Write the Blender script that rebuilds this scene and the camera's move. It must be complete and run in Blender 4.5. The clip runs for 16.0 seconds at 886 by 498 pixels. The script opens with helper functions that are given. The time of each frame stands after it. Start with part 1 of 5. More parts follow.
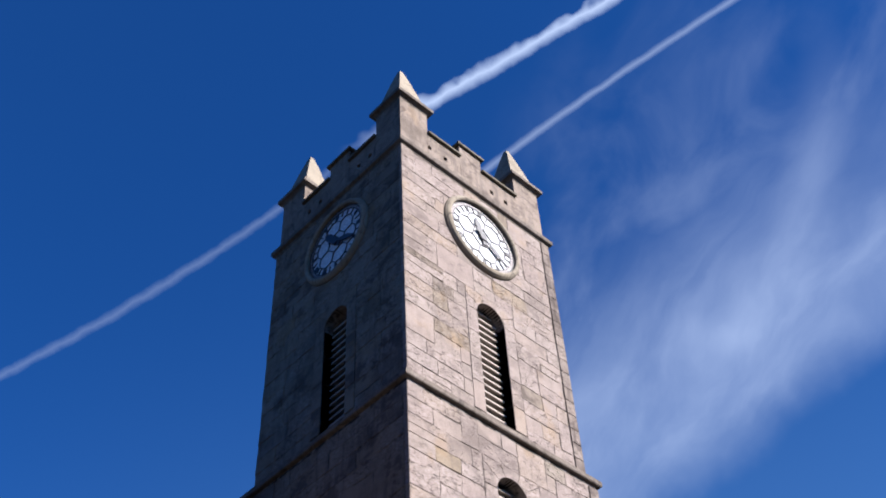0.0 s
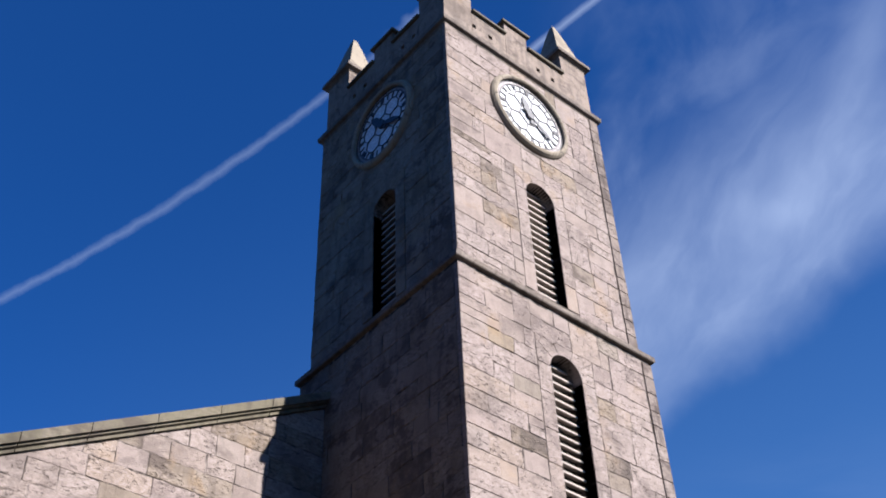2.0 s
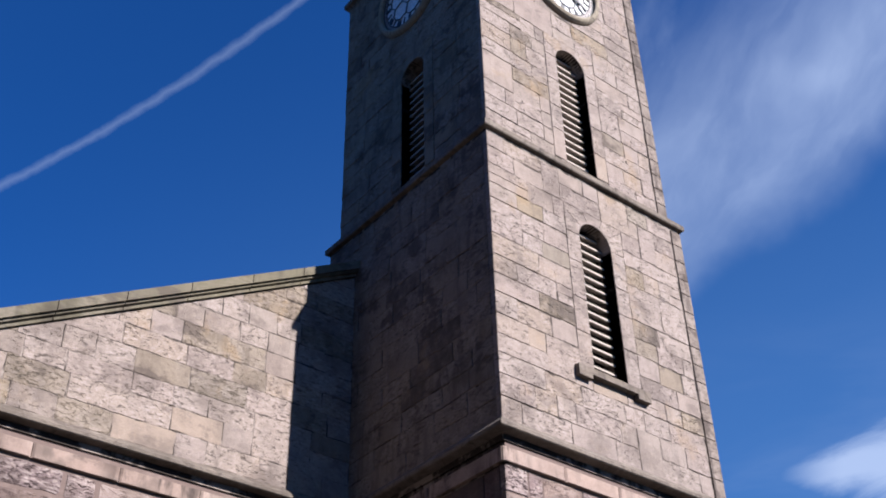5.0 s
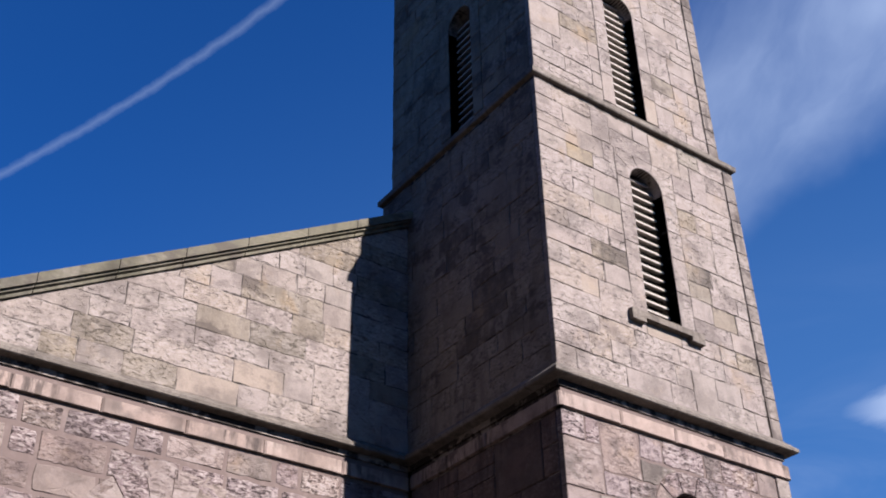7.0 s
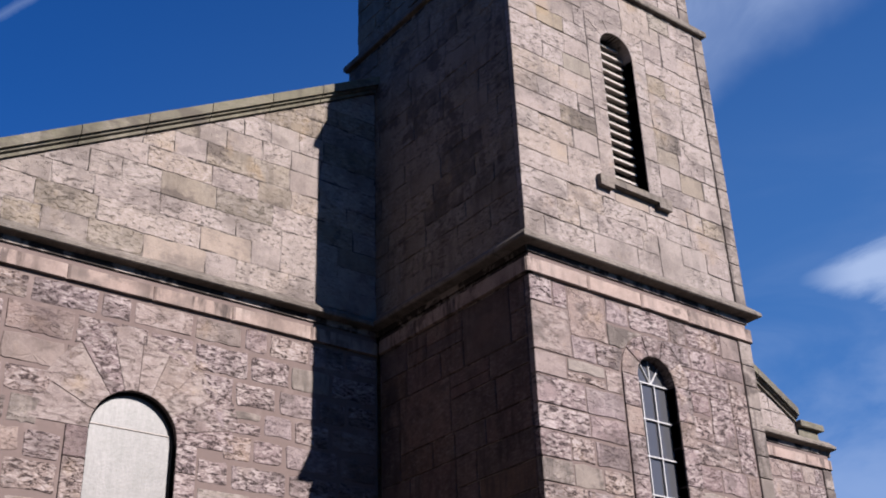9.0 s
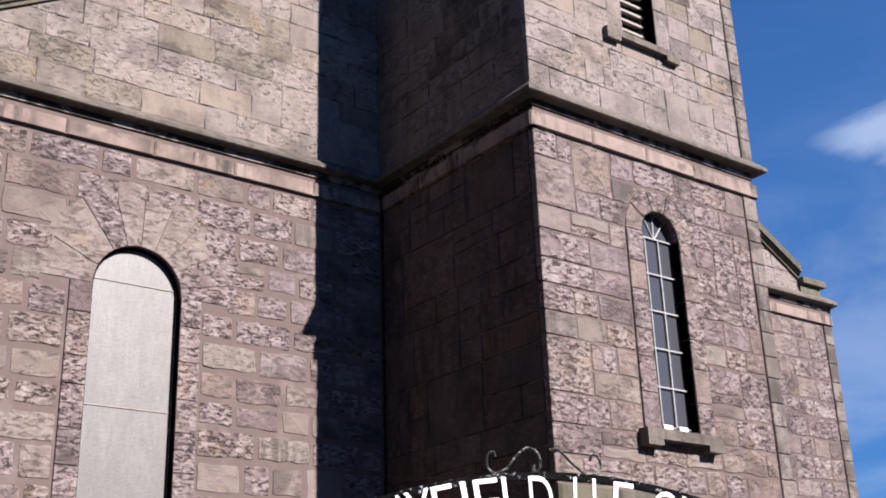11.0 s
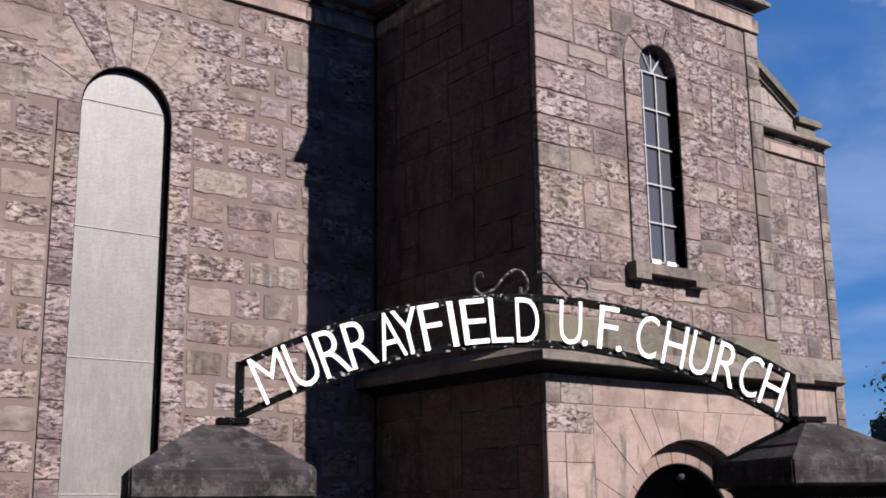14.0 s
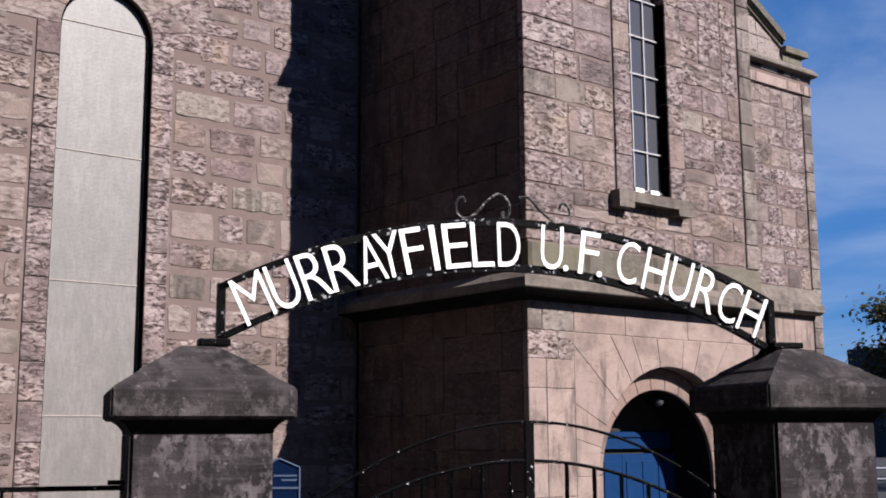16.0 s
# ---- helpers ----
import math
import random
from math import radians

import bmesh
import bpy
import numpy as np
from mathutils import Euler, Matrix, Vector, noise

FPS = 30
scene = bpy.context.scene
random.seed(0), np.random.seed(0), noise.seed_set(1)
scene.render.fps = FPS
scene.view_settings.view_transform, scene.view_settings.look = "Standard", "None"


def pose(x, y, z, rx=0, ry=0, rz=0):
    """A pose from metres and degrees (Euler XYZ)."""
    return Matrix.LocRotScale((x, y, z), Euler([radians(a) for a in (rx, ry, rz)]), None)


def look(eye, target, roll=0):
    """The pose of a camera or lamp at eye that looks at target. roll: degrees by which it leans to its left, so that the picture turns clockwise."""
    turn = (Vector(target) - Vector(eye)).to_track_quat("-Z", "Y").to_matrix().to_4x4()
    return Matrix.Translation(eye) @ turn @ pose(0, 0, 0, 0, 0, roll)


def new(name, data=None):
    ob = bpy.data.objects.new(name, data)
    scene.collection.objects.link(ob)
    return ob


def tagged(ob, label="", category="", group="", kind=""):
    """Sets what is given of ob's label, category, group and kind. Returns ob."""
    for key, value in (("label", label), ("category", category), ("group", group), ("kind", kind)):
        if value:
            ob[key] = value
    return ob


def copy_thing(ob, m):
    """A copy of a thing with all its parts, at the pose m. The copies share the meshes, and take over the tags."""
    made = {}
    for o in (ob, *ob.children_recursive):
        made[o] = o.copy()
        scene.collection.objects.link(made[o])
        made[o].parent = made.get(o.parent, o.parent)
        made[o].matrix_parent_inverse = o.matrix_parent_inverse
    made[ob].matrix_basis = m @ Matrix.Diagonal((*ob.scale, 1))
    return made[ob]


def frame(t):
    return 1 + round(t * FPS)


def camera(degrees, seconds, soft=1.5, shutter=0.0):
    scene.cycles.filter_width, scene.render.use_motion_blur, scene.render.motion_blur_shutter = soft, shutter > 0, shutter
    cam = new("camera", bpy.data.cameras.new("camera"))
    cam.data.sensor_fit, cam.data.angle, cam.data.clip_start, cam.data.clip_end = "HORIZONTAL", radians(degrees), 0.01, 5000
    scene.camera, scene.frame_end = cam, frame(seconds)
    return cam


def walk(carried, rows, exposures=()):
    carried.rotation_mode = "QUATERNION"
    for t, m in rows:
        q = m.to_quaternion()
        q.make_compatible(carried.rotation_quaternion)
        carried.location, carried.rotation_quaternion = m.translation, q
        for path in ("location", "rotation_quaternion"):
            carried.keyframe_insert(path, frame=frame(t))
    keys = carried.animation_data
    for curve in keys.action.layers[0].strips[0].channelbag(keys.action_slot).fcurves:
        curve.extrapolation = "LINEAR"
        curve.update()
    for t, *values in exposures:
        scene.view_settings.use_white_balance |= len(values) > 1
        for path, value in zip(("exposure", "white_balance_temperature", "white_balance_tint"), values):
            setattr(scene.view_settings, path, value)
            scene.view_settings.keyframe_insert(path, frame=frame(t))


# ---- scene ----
cam = camera(41.63, 16.0, soft=1.9)
PATH = [
    (0, (-9.49, -10.312, 1.632), (-8.546, -9.388, 3.133), -3.7),
    (0.5, (-9.472, -10.291, 1.641), (-8.517, -9.33, 3.112), -3.4),
    (1, (-9.455, -10.271, 1.656), (-8.502, -9.255, 3.091), -2.7),
    (1.5, (-9.437, -10.254, 1.669), (-8.474, -9.196, 3.067), -2.5),
    (2, (-9.416, -10.229, 1.683), (-8.443, -9.139, 3.049), -2.5),
    (2.5, (-9.393, -10.202, 1.696), (-8.405, -9.09, 3.033), -2.8),
    (3, (-9.378, -10.18, 1.707), (-8.374, -9.035, 3.004), -2.5),
    (3.5, (-9.375, -10.168, 1.713), (-8.355, -8.998, 2.974), -2.3),
    (4, (-9.388, -10.177, 1.713), (-8.353, -8.98, 2.936), -2.2),
    (6.5, (-9.497, -10.375, 1.632), (-8.514, -9.073, 2.788), -0.8),
    (7, (-9.53, -10.386, 1.624), (-8.547, -9.053, 2.744), -1.1),
    (7.5, (-9.553, -10.365, 1.622), (-8.52, -9.034, 2.7), -2.0),
    (8, (-9.554, -10.332, 1.623), (-8.498, -8.985, 2.656), -2.1),
    (8.5, (-9.543, -10.307, 1.622), (-8.468, -8.939, 2.608), -2.2),
    (9, (-9.51, -10.275, 1.622), (-8.414, -8.883, 2.55), -2.1),
    (11.5, (-9.376, -10.13, 1.566), (-8.222, -8.637, 2.229), -1.8),
    (12, (-9.356, -10.105, 1.563), (-8.189, -8.601, 2.175), -1.5),
    (12.5, (-9.349, -10.101, 1.556), (-8.175, -8.584, 2.121), -1.4),
    (13, (-9.345, -10.1, 1.555), (-8.16, -8.574, 2.071), -0.9),
    (13.5, (-9.343, -10.101, 1.549), (-8.153, -8.566, 2.026), -0.9),
    (14, (-9.343, -10.101, 1.544), (-8.146, -8.562, 1.986), -0.7),
    (14.5, (-9.338, -10.1, 1.542), (-8.13, -8.559, 1.951), -0.5),
    (15, (-9.333, -10.101, 1.537), (-8.115, -8.561, 1.915), -0.7),
    (15.5, (-9.334, -10.104, 1.533), (-8.11, -8.562, 1.885), -0.5),
    (16, (-9.335, -10.103, 1.531), (-8.102, -8.561, 1.851), -0.3),
]
walk(cam, [(t, look(eye, target, roll)) for t, eye, target, roll in PATH], [(0.0, 1.66), (6.5, 1.56), (8.0, 1.54), (9.0, 1.41), (11.5, 1.44), (12.0, 1.40), (12.5, 1.33), (14.0, 1.31), (16.0, 1.29)])

# ---- sky, sun and exposure ----
SUN_EL = radians(33.5)
SUN_DIR = Vector((0.315, -1.0, 0.0)).normalized() * math.cos(SUN_EL) + Vector((0, 0, math.sin(SUN_EL)))
sun = new("sun", bpy.data.lights.new("sun", "SUN"))
sun.data.energy, sun.data.angle, sun.data.color = 5.0, radians(0.55), (1.0, 0.94, 0.92)
sun.matrix_world = look(SUN_DIR * 100, (0, 0, 0))


class Nodes:
    """Short writing for node trees."""

    def __init__(self, tree):
        self.t = tree
        tree.nodes.clear()

    def add(self, kind, inputs=None, **props):
        n = self.t.nodes.new(kind)
        for k, v in props.items():
            setattr(n, k, v)
        for k, v in (inputs or {}).items():
            if isinstance(v, bpy.types.NodeSocket):
                self.t.links.new(v, n.inputs[k])
            else:
                n.inputs[k].default_value = v
        return n

    def math(self, op, a, b=0.0, c=0.0, clamp=False):
        return self.add("ShaderNodeMath", {0: a, 1: b, 2: c}, operation=op, use_clamp=clamp).outputs[0]

    def vec(self, op, a, b=(0, 0, 0)):
        n = self.add("ShaderNodeVectorMath", {0: a, 1: b}, operation=op)
        return n.outputs["Value"] if op in ("DOT_PRODUCT", "LENGTH", "DISTANCE") else n.outputs[0]

    def noise(self, vector, scale, detail=4.0, rough=0.55, distortion=0.0):
        return self.add("ShaderNodeTexNoise", {"Vector": vector, "Scale": scale, "Detail": detail, "Roughness": rough, "Distortion": distortion}).outputs[0]

    def span(self, value, lo, hi, to_lo=0.0, to_hi=1.0):
        return self.add("ShaderNodeMapRange", {0: value, 1: lo, 2: hi, 3: to_lo, 4: to_hi}, interpolation_type="SMOOTHSTEP").outputs[0]

    def mix(self, fac, a, b, blend="MIX"):
        n = self.add("ShaderNodeMix", {0: fac}, data_type="RGBA", blend_type=blend)
        for i, v in ((6, a), (7, b)):
            if isinstance(v, bpy.types.NodeSocket):
                self.t.links.new(v, n.inputs[i])
            else:
                n.inputs[i].default_value = (*v, 1.0)
        return n.outputs[2]

    def ramp(self, fac, stops):
        n = self.add("ShaderNodeValToRGB", {0: fac})
        e = n.color_ramp.elements
        while len(e) < len(stops):
            e.new(0.5)
        for el, (p, c) in zip(e, stops):
            el.position, el.color = p, (*c, 1.0)
        return n.outputs[0]


world = bpy.data.worlds.new("sky")
scene.world = world
world.use_nodes = True
N = Nodes(world.node_tree)
way = N.vec("NORMALIZE", N.add("ShaderNodeTexCoord").outputs["Generated"])
sky = N.add("ShaderNodeTexSky", sky_type="NISHITA", sun_disc=False, sun_elevation=SUN_EL,
            sun_rotation=math.atan2(SUN_DIR.x, SUN_DIR.y), altitude=100.0, air_density=1.0, dust_density=0.3, ozone_density=3.0)


def trail(p, n, half, ragged, strength, seed, along_lo, along_hi, bend=(0.0, 0.0, 0.0), edge_up=0.0):
    """A condensation trail: a thin band along the great circle through p with the pole n, a little bent."""
    p, n = Vector(p).normalized(), Vector(n).normalized()
    ahead = n.cross(p).normalized()
    puffs = N.noise(N.vec("ADD", way, (seed, seed, 0)), 60.0, 5.0, 0.6)
    wide = N.noise(N.vec("ADD", way, (0, seed, seed)), 5.0, 2.0, 0.5)
    s = N.math("ARCTAN2", N.vec("DOT_PRODUCT", way, tuple(ahead)), N.vec("DOT_PRODUCT", way, tuple(p)))
    curve = N.math("ADD", N.math("MULTIPLY", N.math("ADD", N.math("MULTIPLY", s, bend[2]), bend[1]), s), bend[0])
    off = N.math("SUBTRACT", N.vec("DOT_PRODUCT", way, tuple(n)), curve)
    off = N.math("ADD", off, N.math("MULTIPLY", N.math("SUBTRACT", puffs, 0.5), ragged))
    if edge_up:
        # round billows along one edge
        lumps = N.add("ShaderNodeTexVoronoi", {"Vector": way, "Scale": 95.0}, feature="SMOOTH_F1").outputs[0]
        off = N.math("ADD", off, N.math("MULTIPLY", N.math("MULTIPLY", N.math("SUBTRACT", lumps, 0.45), edge_up), N.span(off, 0.001, -0.006)))
    edge = N.math("MULTIPLY", N.math("ADD", wide, 0.5), half)
    core = N.math("SUBTRACT", 1.0, N.math("DIVIDE", N.math("ABSOLUTE", off), edge), clamp=True)
    keep = N.math("MULTIPLY", N.span(s, along_lo - 0.05, along_lo + 0.05), N.span(s, along_hi - 0.05, along_hi + 0.05, 1.0, 0.0))
    return N.math("MULTIPLY", N.math("MULTIPLY", core, keep), strength)


def chart(ahead, right, up):
    """Flat coordinates on the sky round a direction."""
    w = N.math("MAXIMUM", N.vec("DOT_PRODUCT", way, ahead), 0.05)
    return N.math("DIVIDE", N.vec("DOT_PRODUCT", way, right), w), N.math("DIVIDE", N.vec("DOT_PRODUCT", way, up), w)


def lin(a, ka, b, kb, c=0.0):
    return N.math("ADD", N.math("ADD", N.math("MULTIPLY", a, ka), N.math("MULTIPLY", b, kb)), c)


trail_a = trail((0.2302, 0.7248, 0.6494), (0.8333, 0.1979, -0.5162), 0.0054, 0.0060, 0.21, 3.1, -0.6, 0.33, (0.0014, 0.066, -0.3135))
trail_b = trail((0.4261, 0.3261, 0.8439), (0.8399, 0.2040, -0.5029), 0.0075, 0.006, 1.0, 7.7, -0.12, 0.9, edge_up=0.012)
trail_c = trail((0.4716, 0.3711, 0.7999), (0.8350, 0.1037, -0.5404), 0.0046, 0.003, 0.42, 1.3, -0.12, 0.9, (0.0, -0.03, 0.15))
# thin cirrus over the street: a sheet with a firm lower edge, combed fibres and one curved plume
CX, CY = chart((0.6661, 0.3309, 0.6684), (0.5927, -0.7789, -0.2051), (-0.4527, -0.5328, 0.7150))
soft = N.noise(way, 9.0, 4.0, 0.55)
rise = N.math("ADD", lin(CX, -0.595, CY, 0.804, 0.0827), N.math("MULTIPLY", N.math("SUBTRACT", soft, 0.5), 0.06))
run = lin(CX, 0.804, CY, 0.595)
turned = N.math("ADD", run, N.math("MULTIPLY", N.math("MULTIPLY", rise, rise), -1.6))
comb = N.noise(N.add("ShaderNodeCombineXYZ", {0: N.math("MULTIPLY", turned, 4.0), 1: N.math("MULTIPLY", lin(rise, 1.0, run, -0.25), 9.0), 2: 0.0}).outputs[0], 2.0, 6.0, 0.52, 0.35)
cross = N.noise(N.add("ShaderNodeCombineXYZ", {0: N.math("MULTIPLY", lin(CX, 0.5, CY, 0.85), 5.0), 1: N.math("MULTIPLY", lin(CX, 0.85, CY, -0.5), 8.0), 2: 3.0}).outputs[0], 1.8, 6.0, 0.50, 0.4)
body = N.math("MULTIPLY", N.span(rise, -0.012, 0.050), N.span(rise, 0.06, 0.24, 1.0, 0.0))
body = N.math("MULTIPLY", body, N.math("ADD", N.span(comb, 0.25, 0.78, 0.0, 0.60), 0.52))
body = N.math("MULTIPLY", body, N.span(N.math("ABSOLUTE", N.math("ADD", run, 0.06)), 0.14, 0.40, 1.05, 0.15))
spread = N.math("MULTIPLY", N.math("MULTIPLY", N.math("MULTIPLY", N.span(rise, 0.0, 0.10), N.span(CX, -0.21, -0.12)), N.span(rise, 0.20, 0.42, 1.0, 0.0)), N.math("MULTIPLY", N.span(cross, 0.30, 0.80), N.span(run, -0.10, 0.12, 0.62, 0.36)))
ring = N.math("SQRT", N.math("ADD", N.math("POWER", N.math("ADD", CX, 0.339), 2.0), N.math("POWER", N.math("SUBTRACT", CY, 0.24), 2.0)))
plume = N.span(N.math("ABSOLUTE", N.math("SUBTRACT", N.math("ADD", ring, N.math("MULTIPLY", N.math("SUBTRACT", soft, 0.5), 0.03)), 0.423)), 0.0, 0.034, 0.30, 0.0)
plume = N.math("MULTIPLY", plume, N.math("MULTIPLY", N.span(CY, -0.06, 0.04), N.span(CY, 0.14, 0.32, 1.0, 0.0)))
hook = N.math("MULTIPLY", N.span(N.math("ABSOLUTE", lin(CX, 0.22, CY, 1.0, -0.002)), 0.0, 0.020, 0.13, 0.0), N.span(N.math("ABSOLUTE", N.math("ADD", CX, 0.012)), 0.02, 0.06, 1.0, 0.0))
veil = N.math("ADD", N.math("MAXIMUM", body, spread), N.math("ADD", N.math("MULTIPLY", plume, N.span(cross, 0.2, 0.7, 0.5, 1.0)), hook))
veil = N.math("MULTIPLY", veil, N.span(N.vec("DOT_PRODUCT", way, (0.6661, 0.3309, 0.6684)), 0.86, 0.95))
# a small wedge of brighter cloud lower down
WX, WY = chart((0.7862, 0.4651, 0.4069), (0.5656, -0.8069, -0.1703), (-0.2491, -0.3640, 0.8975))
ragged = N.noise(N.add("ShaderNodeCombineXYZ", {0: N.math("MULTIPLY", lin(WX, 0.9, WY, 0.4), 9.0), 1: N.math("MULTIPLY", lin(WX, -0.4, WY, 0.9), 26.0), 2: 0.0}).outputs[0], 1.7, 7.0, 0.6, 0.5)
tip = N.math("ADD", WX, 0.046)
mid_line = N.math("SUBTRACT", WY, lin(tip, 0.14, tip, 0.0, -0.004))
wide = N.math("ADD", N.math("MULTIPLY", N.math("MAXIMUM", tip, 0.0), 0.34), 0.005)
shape = N.math("ADD", N.math("DIVIDE", N.math("ABSOLUTE", mid_line), wide), N.math("MULTIPLY", N.math("SUBTRACT", ragged, 0.5), 1.3))
puff = N.math("MULTIPLY", N.math("MULTIPLY", N.span(shape, 0.15, 1.25, 0.85, 0.0), N.span(tip, -0.004, 0.055)), N.math("MULTIPLY", N.span(tip, 0.13, 0.24, 1.0, 0.0), N.span(N.vec("DOT_PRODUCT", way, (0.7862, 0.4651, 0.4069)), 0.86, 0.95)))
height = N.add("ShaderNodeSeparateXYZ", {0: way}).outputs[2]
flat = N.add("ShaderNodeCombineXYZ", {0: N.vec("DOT_PRODUCT", way, (1.5, -1.5, 0)), 1: 0.0, 2: N.math("MULTIPLY", height, 5.0)}).outputs[0]
wisps = N.math("MULTIPLY", N.span(N.noise(flat, 2.2, 6.0, 0.55, 0.6), 0.36, 0.68), N.math("MULTIPLY", N.span(height, 0.05, 0.56, 0.95, 0.0), N.span(N.vec("DOT_PRODUCT", way, (0.88, 0.47, 0.0)), 0.35, 0.75)))
haze = N.math("ADD", N.span(height, -0.05, 0.40, 0.14, 0.0), N.math("MULTIPLY", N.span(height, 0.35, 0.88, 0.40, 0.0), N.span(N.vec("DOT_PRODUCT", way, (0.90, 0.43, 0.0)), 0.45, 0.95)))
cloud = N.math("MAXIMUM", N.math("MAXIMUM", trail_a, trail_b), trail_c)
cloud = N.math("MAXIMUM", cloud, N.math("MAXIMUM", N.math("MULTIPLY", veil, 0.50), puff))
cloud = N.math("MAXIMUM", cloud, N.math("MULTIPLY", wisps, 0.72), clamp=True)
blue = N.mix(haze, N.mix(1.0, sky.outputs[0], (0.100, 0.427, 0.93), "MULTIPLY"), (0.90, 2.15, 4.65))
tone = N.mix(cloud, blue, (3.45, 4.35, 6.5))
back = N.add("ShaderNodeBackground", {0: tone, 1: 0.05})
N.add("ShaderNodeOutputWorld", {0: back.outputs[0]})


# ---- materials ----
def material(name):
    m = bpy.data.materials.new(name)
    m.use_nodes = True
    return m, Nodes(m.node_tree)


def finish(n, color, rough, bump=None, strength=0.3, dist=0.01, metal=0.0, spec=0.5):
    ins = {"Base Color": color, "Roughness": rough, "Metallic": metal, "Specular IOR Level": spec}
    if bump is not None:
        ins["Normal"] = n.add("ShaderNodeBump", {"Height": bump, "Strength": strength, "Distance": dist}).outputs[0]
    b = n.add("ShaderNodeBsdfPrincipled", ins)
    n.add("ShaderNodeOutputMaterial", {0: b.outputs[0]})


def stone_material(name, colors, stain=(0.07, 0.06, 0.055), stain_lo=0.56, stain_hi=0.74, worm=0.5, worm_scale=9.0, bump=0.5, streak=0.35, single=False, soot=0.8, reflect=0.62, tint=(1.0, 1.0, 0.98), crisp=0.10, soot_lo=0.78, pit=0.535, blot=0.0, ochre=0.0, drip=0.0, least=0.0):
    """Weathered sandstone: a tint a stone, blotches, soot, tooling hollows and grain."""
    m, n = material(name)
    pos = n.add("ShaderNodeNewGeometry").outputs["Position"]
    rnd = n.add("ShaderNodeObjectInfo").outputs["Random"] if not single else n.noise(pos, 0.9, 1.0)
    own = n.vec("ADD", pos, n.add("ShaderNodeCombineXYZ", {0: n.math("MULTIPLY", rnd, 37.0), 1: n.math("MULTIPLY", rnd, 91.0), 2: n.math("MULTIPLY", rnd, 53.0)}).outputs[0]) if not single else pos
    reflect *= 0.65
    colors = [(c[0] * reflect * tint[0], c[1] * reflect * tint[1], c[2] * reflect * tint[2]) for c in colors]
    k = len(colors) - 1
    base = n.ramp(rnd, [(i / k, c) for i, c in enumerate(colors)])
    blotch = n.noise(own, 3.0, 5.0, 0.6)
    col = n.mix(n.span(blotch, 0.40, 0.72, 0.0, 0.45), base, tuple(v * 0.62 for v in colors[0]))
    col = n.mix(n.span(n.noise(own, 1.7, 3.0), 0.50, 0.75, 0.0, 0.30), col, tuple(reflect * v for v in (0.52, 0.45, 0.40)))
    # hollows of the tooling
    strokes = n.vec("MULTIPLY", own, (0.75, 0.75, 1.9))
    wrm = n.noise(strokes, worm_scale, 6.0, 0.66, 0.9)
    rate = n.span(n.math("FRACT", n.math("MULTIPLY", rnd, 7.31)), 0.0, 0.45, least, 1.0)
    patch = n.span(n.noise(own, 2.4, 2.0), 0.28, 0.46)
    hollow = n.math("MULTIPLY", n.math("MULTIPLY", n.span(wrm, pit, pit + crisp), n.math("MULTIPLY", rate, patch)), worm)
    col = n.mix(hollow, col, tuple(v * 0.27 for v in colors[0]))
    crest = n.math("MULTIPLY", n.math("MULTIPLY", n.span(wrm, 0.50, 0.40), n.math("MULTIPLY", rate, patch)), worm * 0.78)
    col = n.mix(crest, col, tuple(reflect * v for v in (0.63, 0.535, 0.505)))
    # soot and water streaks
    tall = n.noise(n.vec("MULTIPLY", pos, (2.2, 2.2, 0.45)), 1.6, 5.0, 0.6)
    col = n.mix(n.span(tall, stain_lo, stain_hi, 0.0, streak), col, stain)
    sooty = n.math("MULTIPLY", n.span(n.math("FRACT", n.math("MULTIPLY", rnd, 13.7)), soot_lo, soot_lo + 0.17), n.span(n.noise(own, 2.2, 5.0), 0.40, 0.62, 0.1 * soot, soot))
    col = n.mix(sooty, col, tuple(0.5 * v for v in (0.13, 0.105, 0.095)))
    if ochre:
        rust = n.noise(n.vec("ADD", pos, (31.0, 17.0, 5.0)), 1.3, 6.0, 0.6)
        col = n.mix(n.span(rust, 0.57, 0.70, 0.0, ochre), col, tuple(reflect * v for v in (0.50, 0.33, 0.17)))
    if blot:
        spot = n.noise(n.vec("ADD", n.vec("MULTIPLY", pos, (1.0, 1.0, 1.5)), (7.0, 3.0, 11.0)), 1.15, 8.0, 0.66)
        col = n.mix(n.span(spot, 0.55, 0.63, 0.0, blot), col, (0.052, 0.040, 0.037))
    if drip:
        runs = n.noise(n.vec("MULTIPLY", pos, (5.0, 5.0, 0.9)), 1.5, 6.0, 0.62)
        where = n.span(n.noise(pos, 0.55, 3.0), 0.42, 0.58)
        col = n.mix(n.math("MULTIPLY", n.span(runs, 0.46, 0.62, 0.0, drip), where), col, (0.030, 0.024, 0.023))
    broad = n.noise(pos, 0.9, 6.0, 0.65)
    col = n.mix(n.span(broad, 0.50, 0.70, 0.0, 0.65), col, tuple(0.42 * v for v in colors[0]))
    grain = n.noise(pos, 55.0, 4.0, 0.7)
    col = n.mix(n.span(grain, 0.3, 0.7, 0.35, 0.0), col, tuple(0.45 * v for v in colors[0]))
    h = n.math("ADD", n.math("MULTIPLY", grain, 0.25), n.math("MULTIPLY", n.noise(own, 14.0, 4.0, 0.6), 0.5))
    h = n.math("SUBTRACT", h, n.math("MULTIPLY", hollow, 0.9))
    finish(n, col, 0.92, h, bump, 0.03, spec=0.2)
    return m


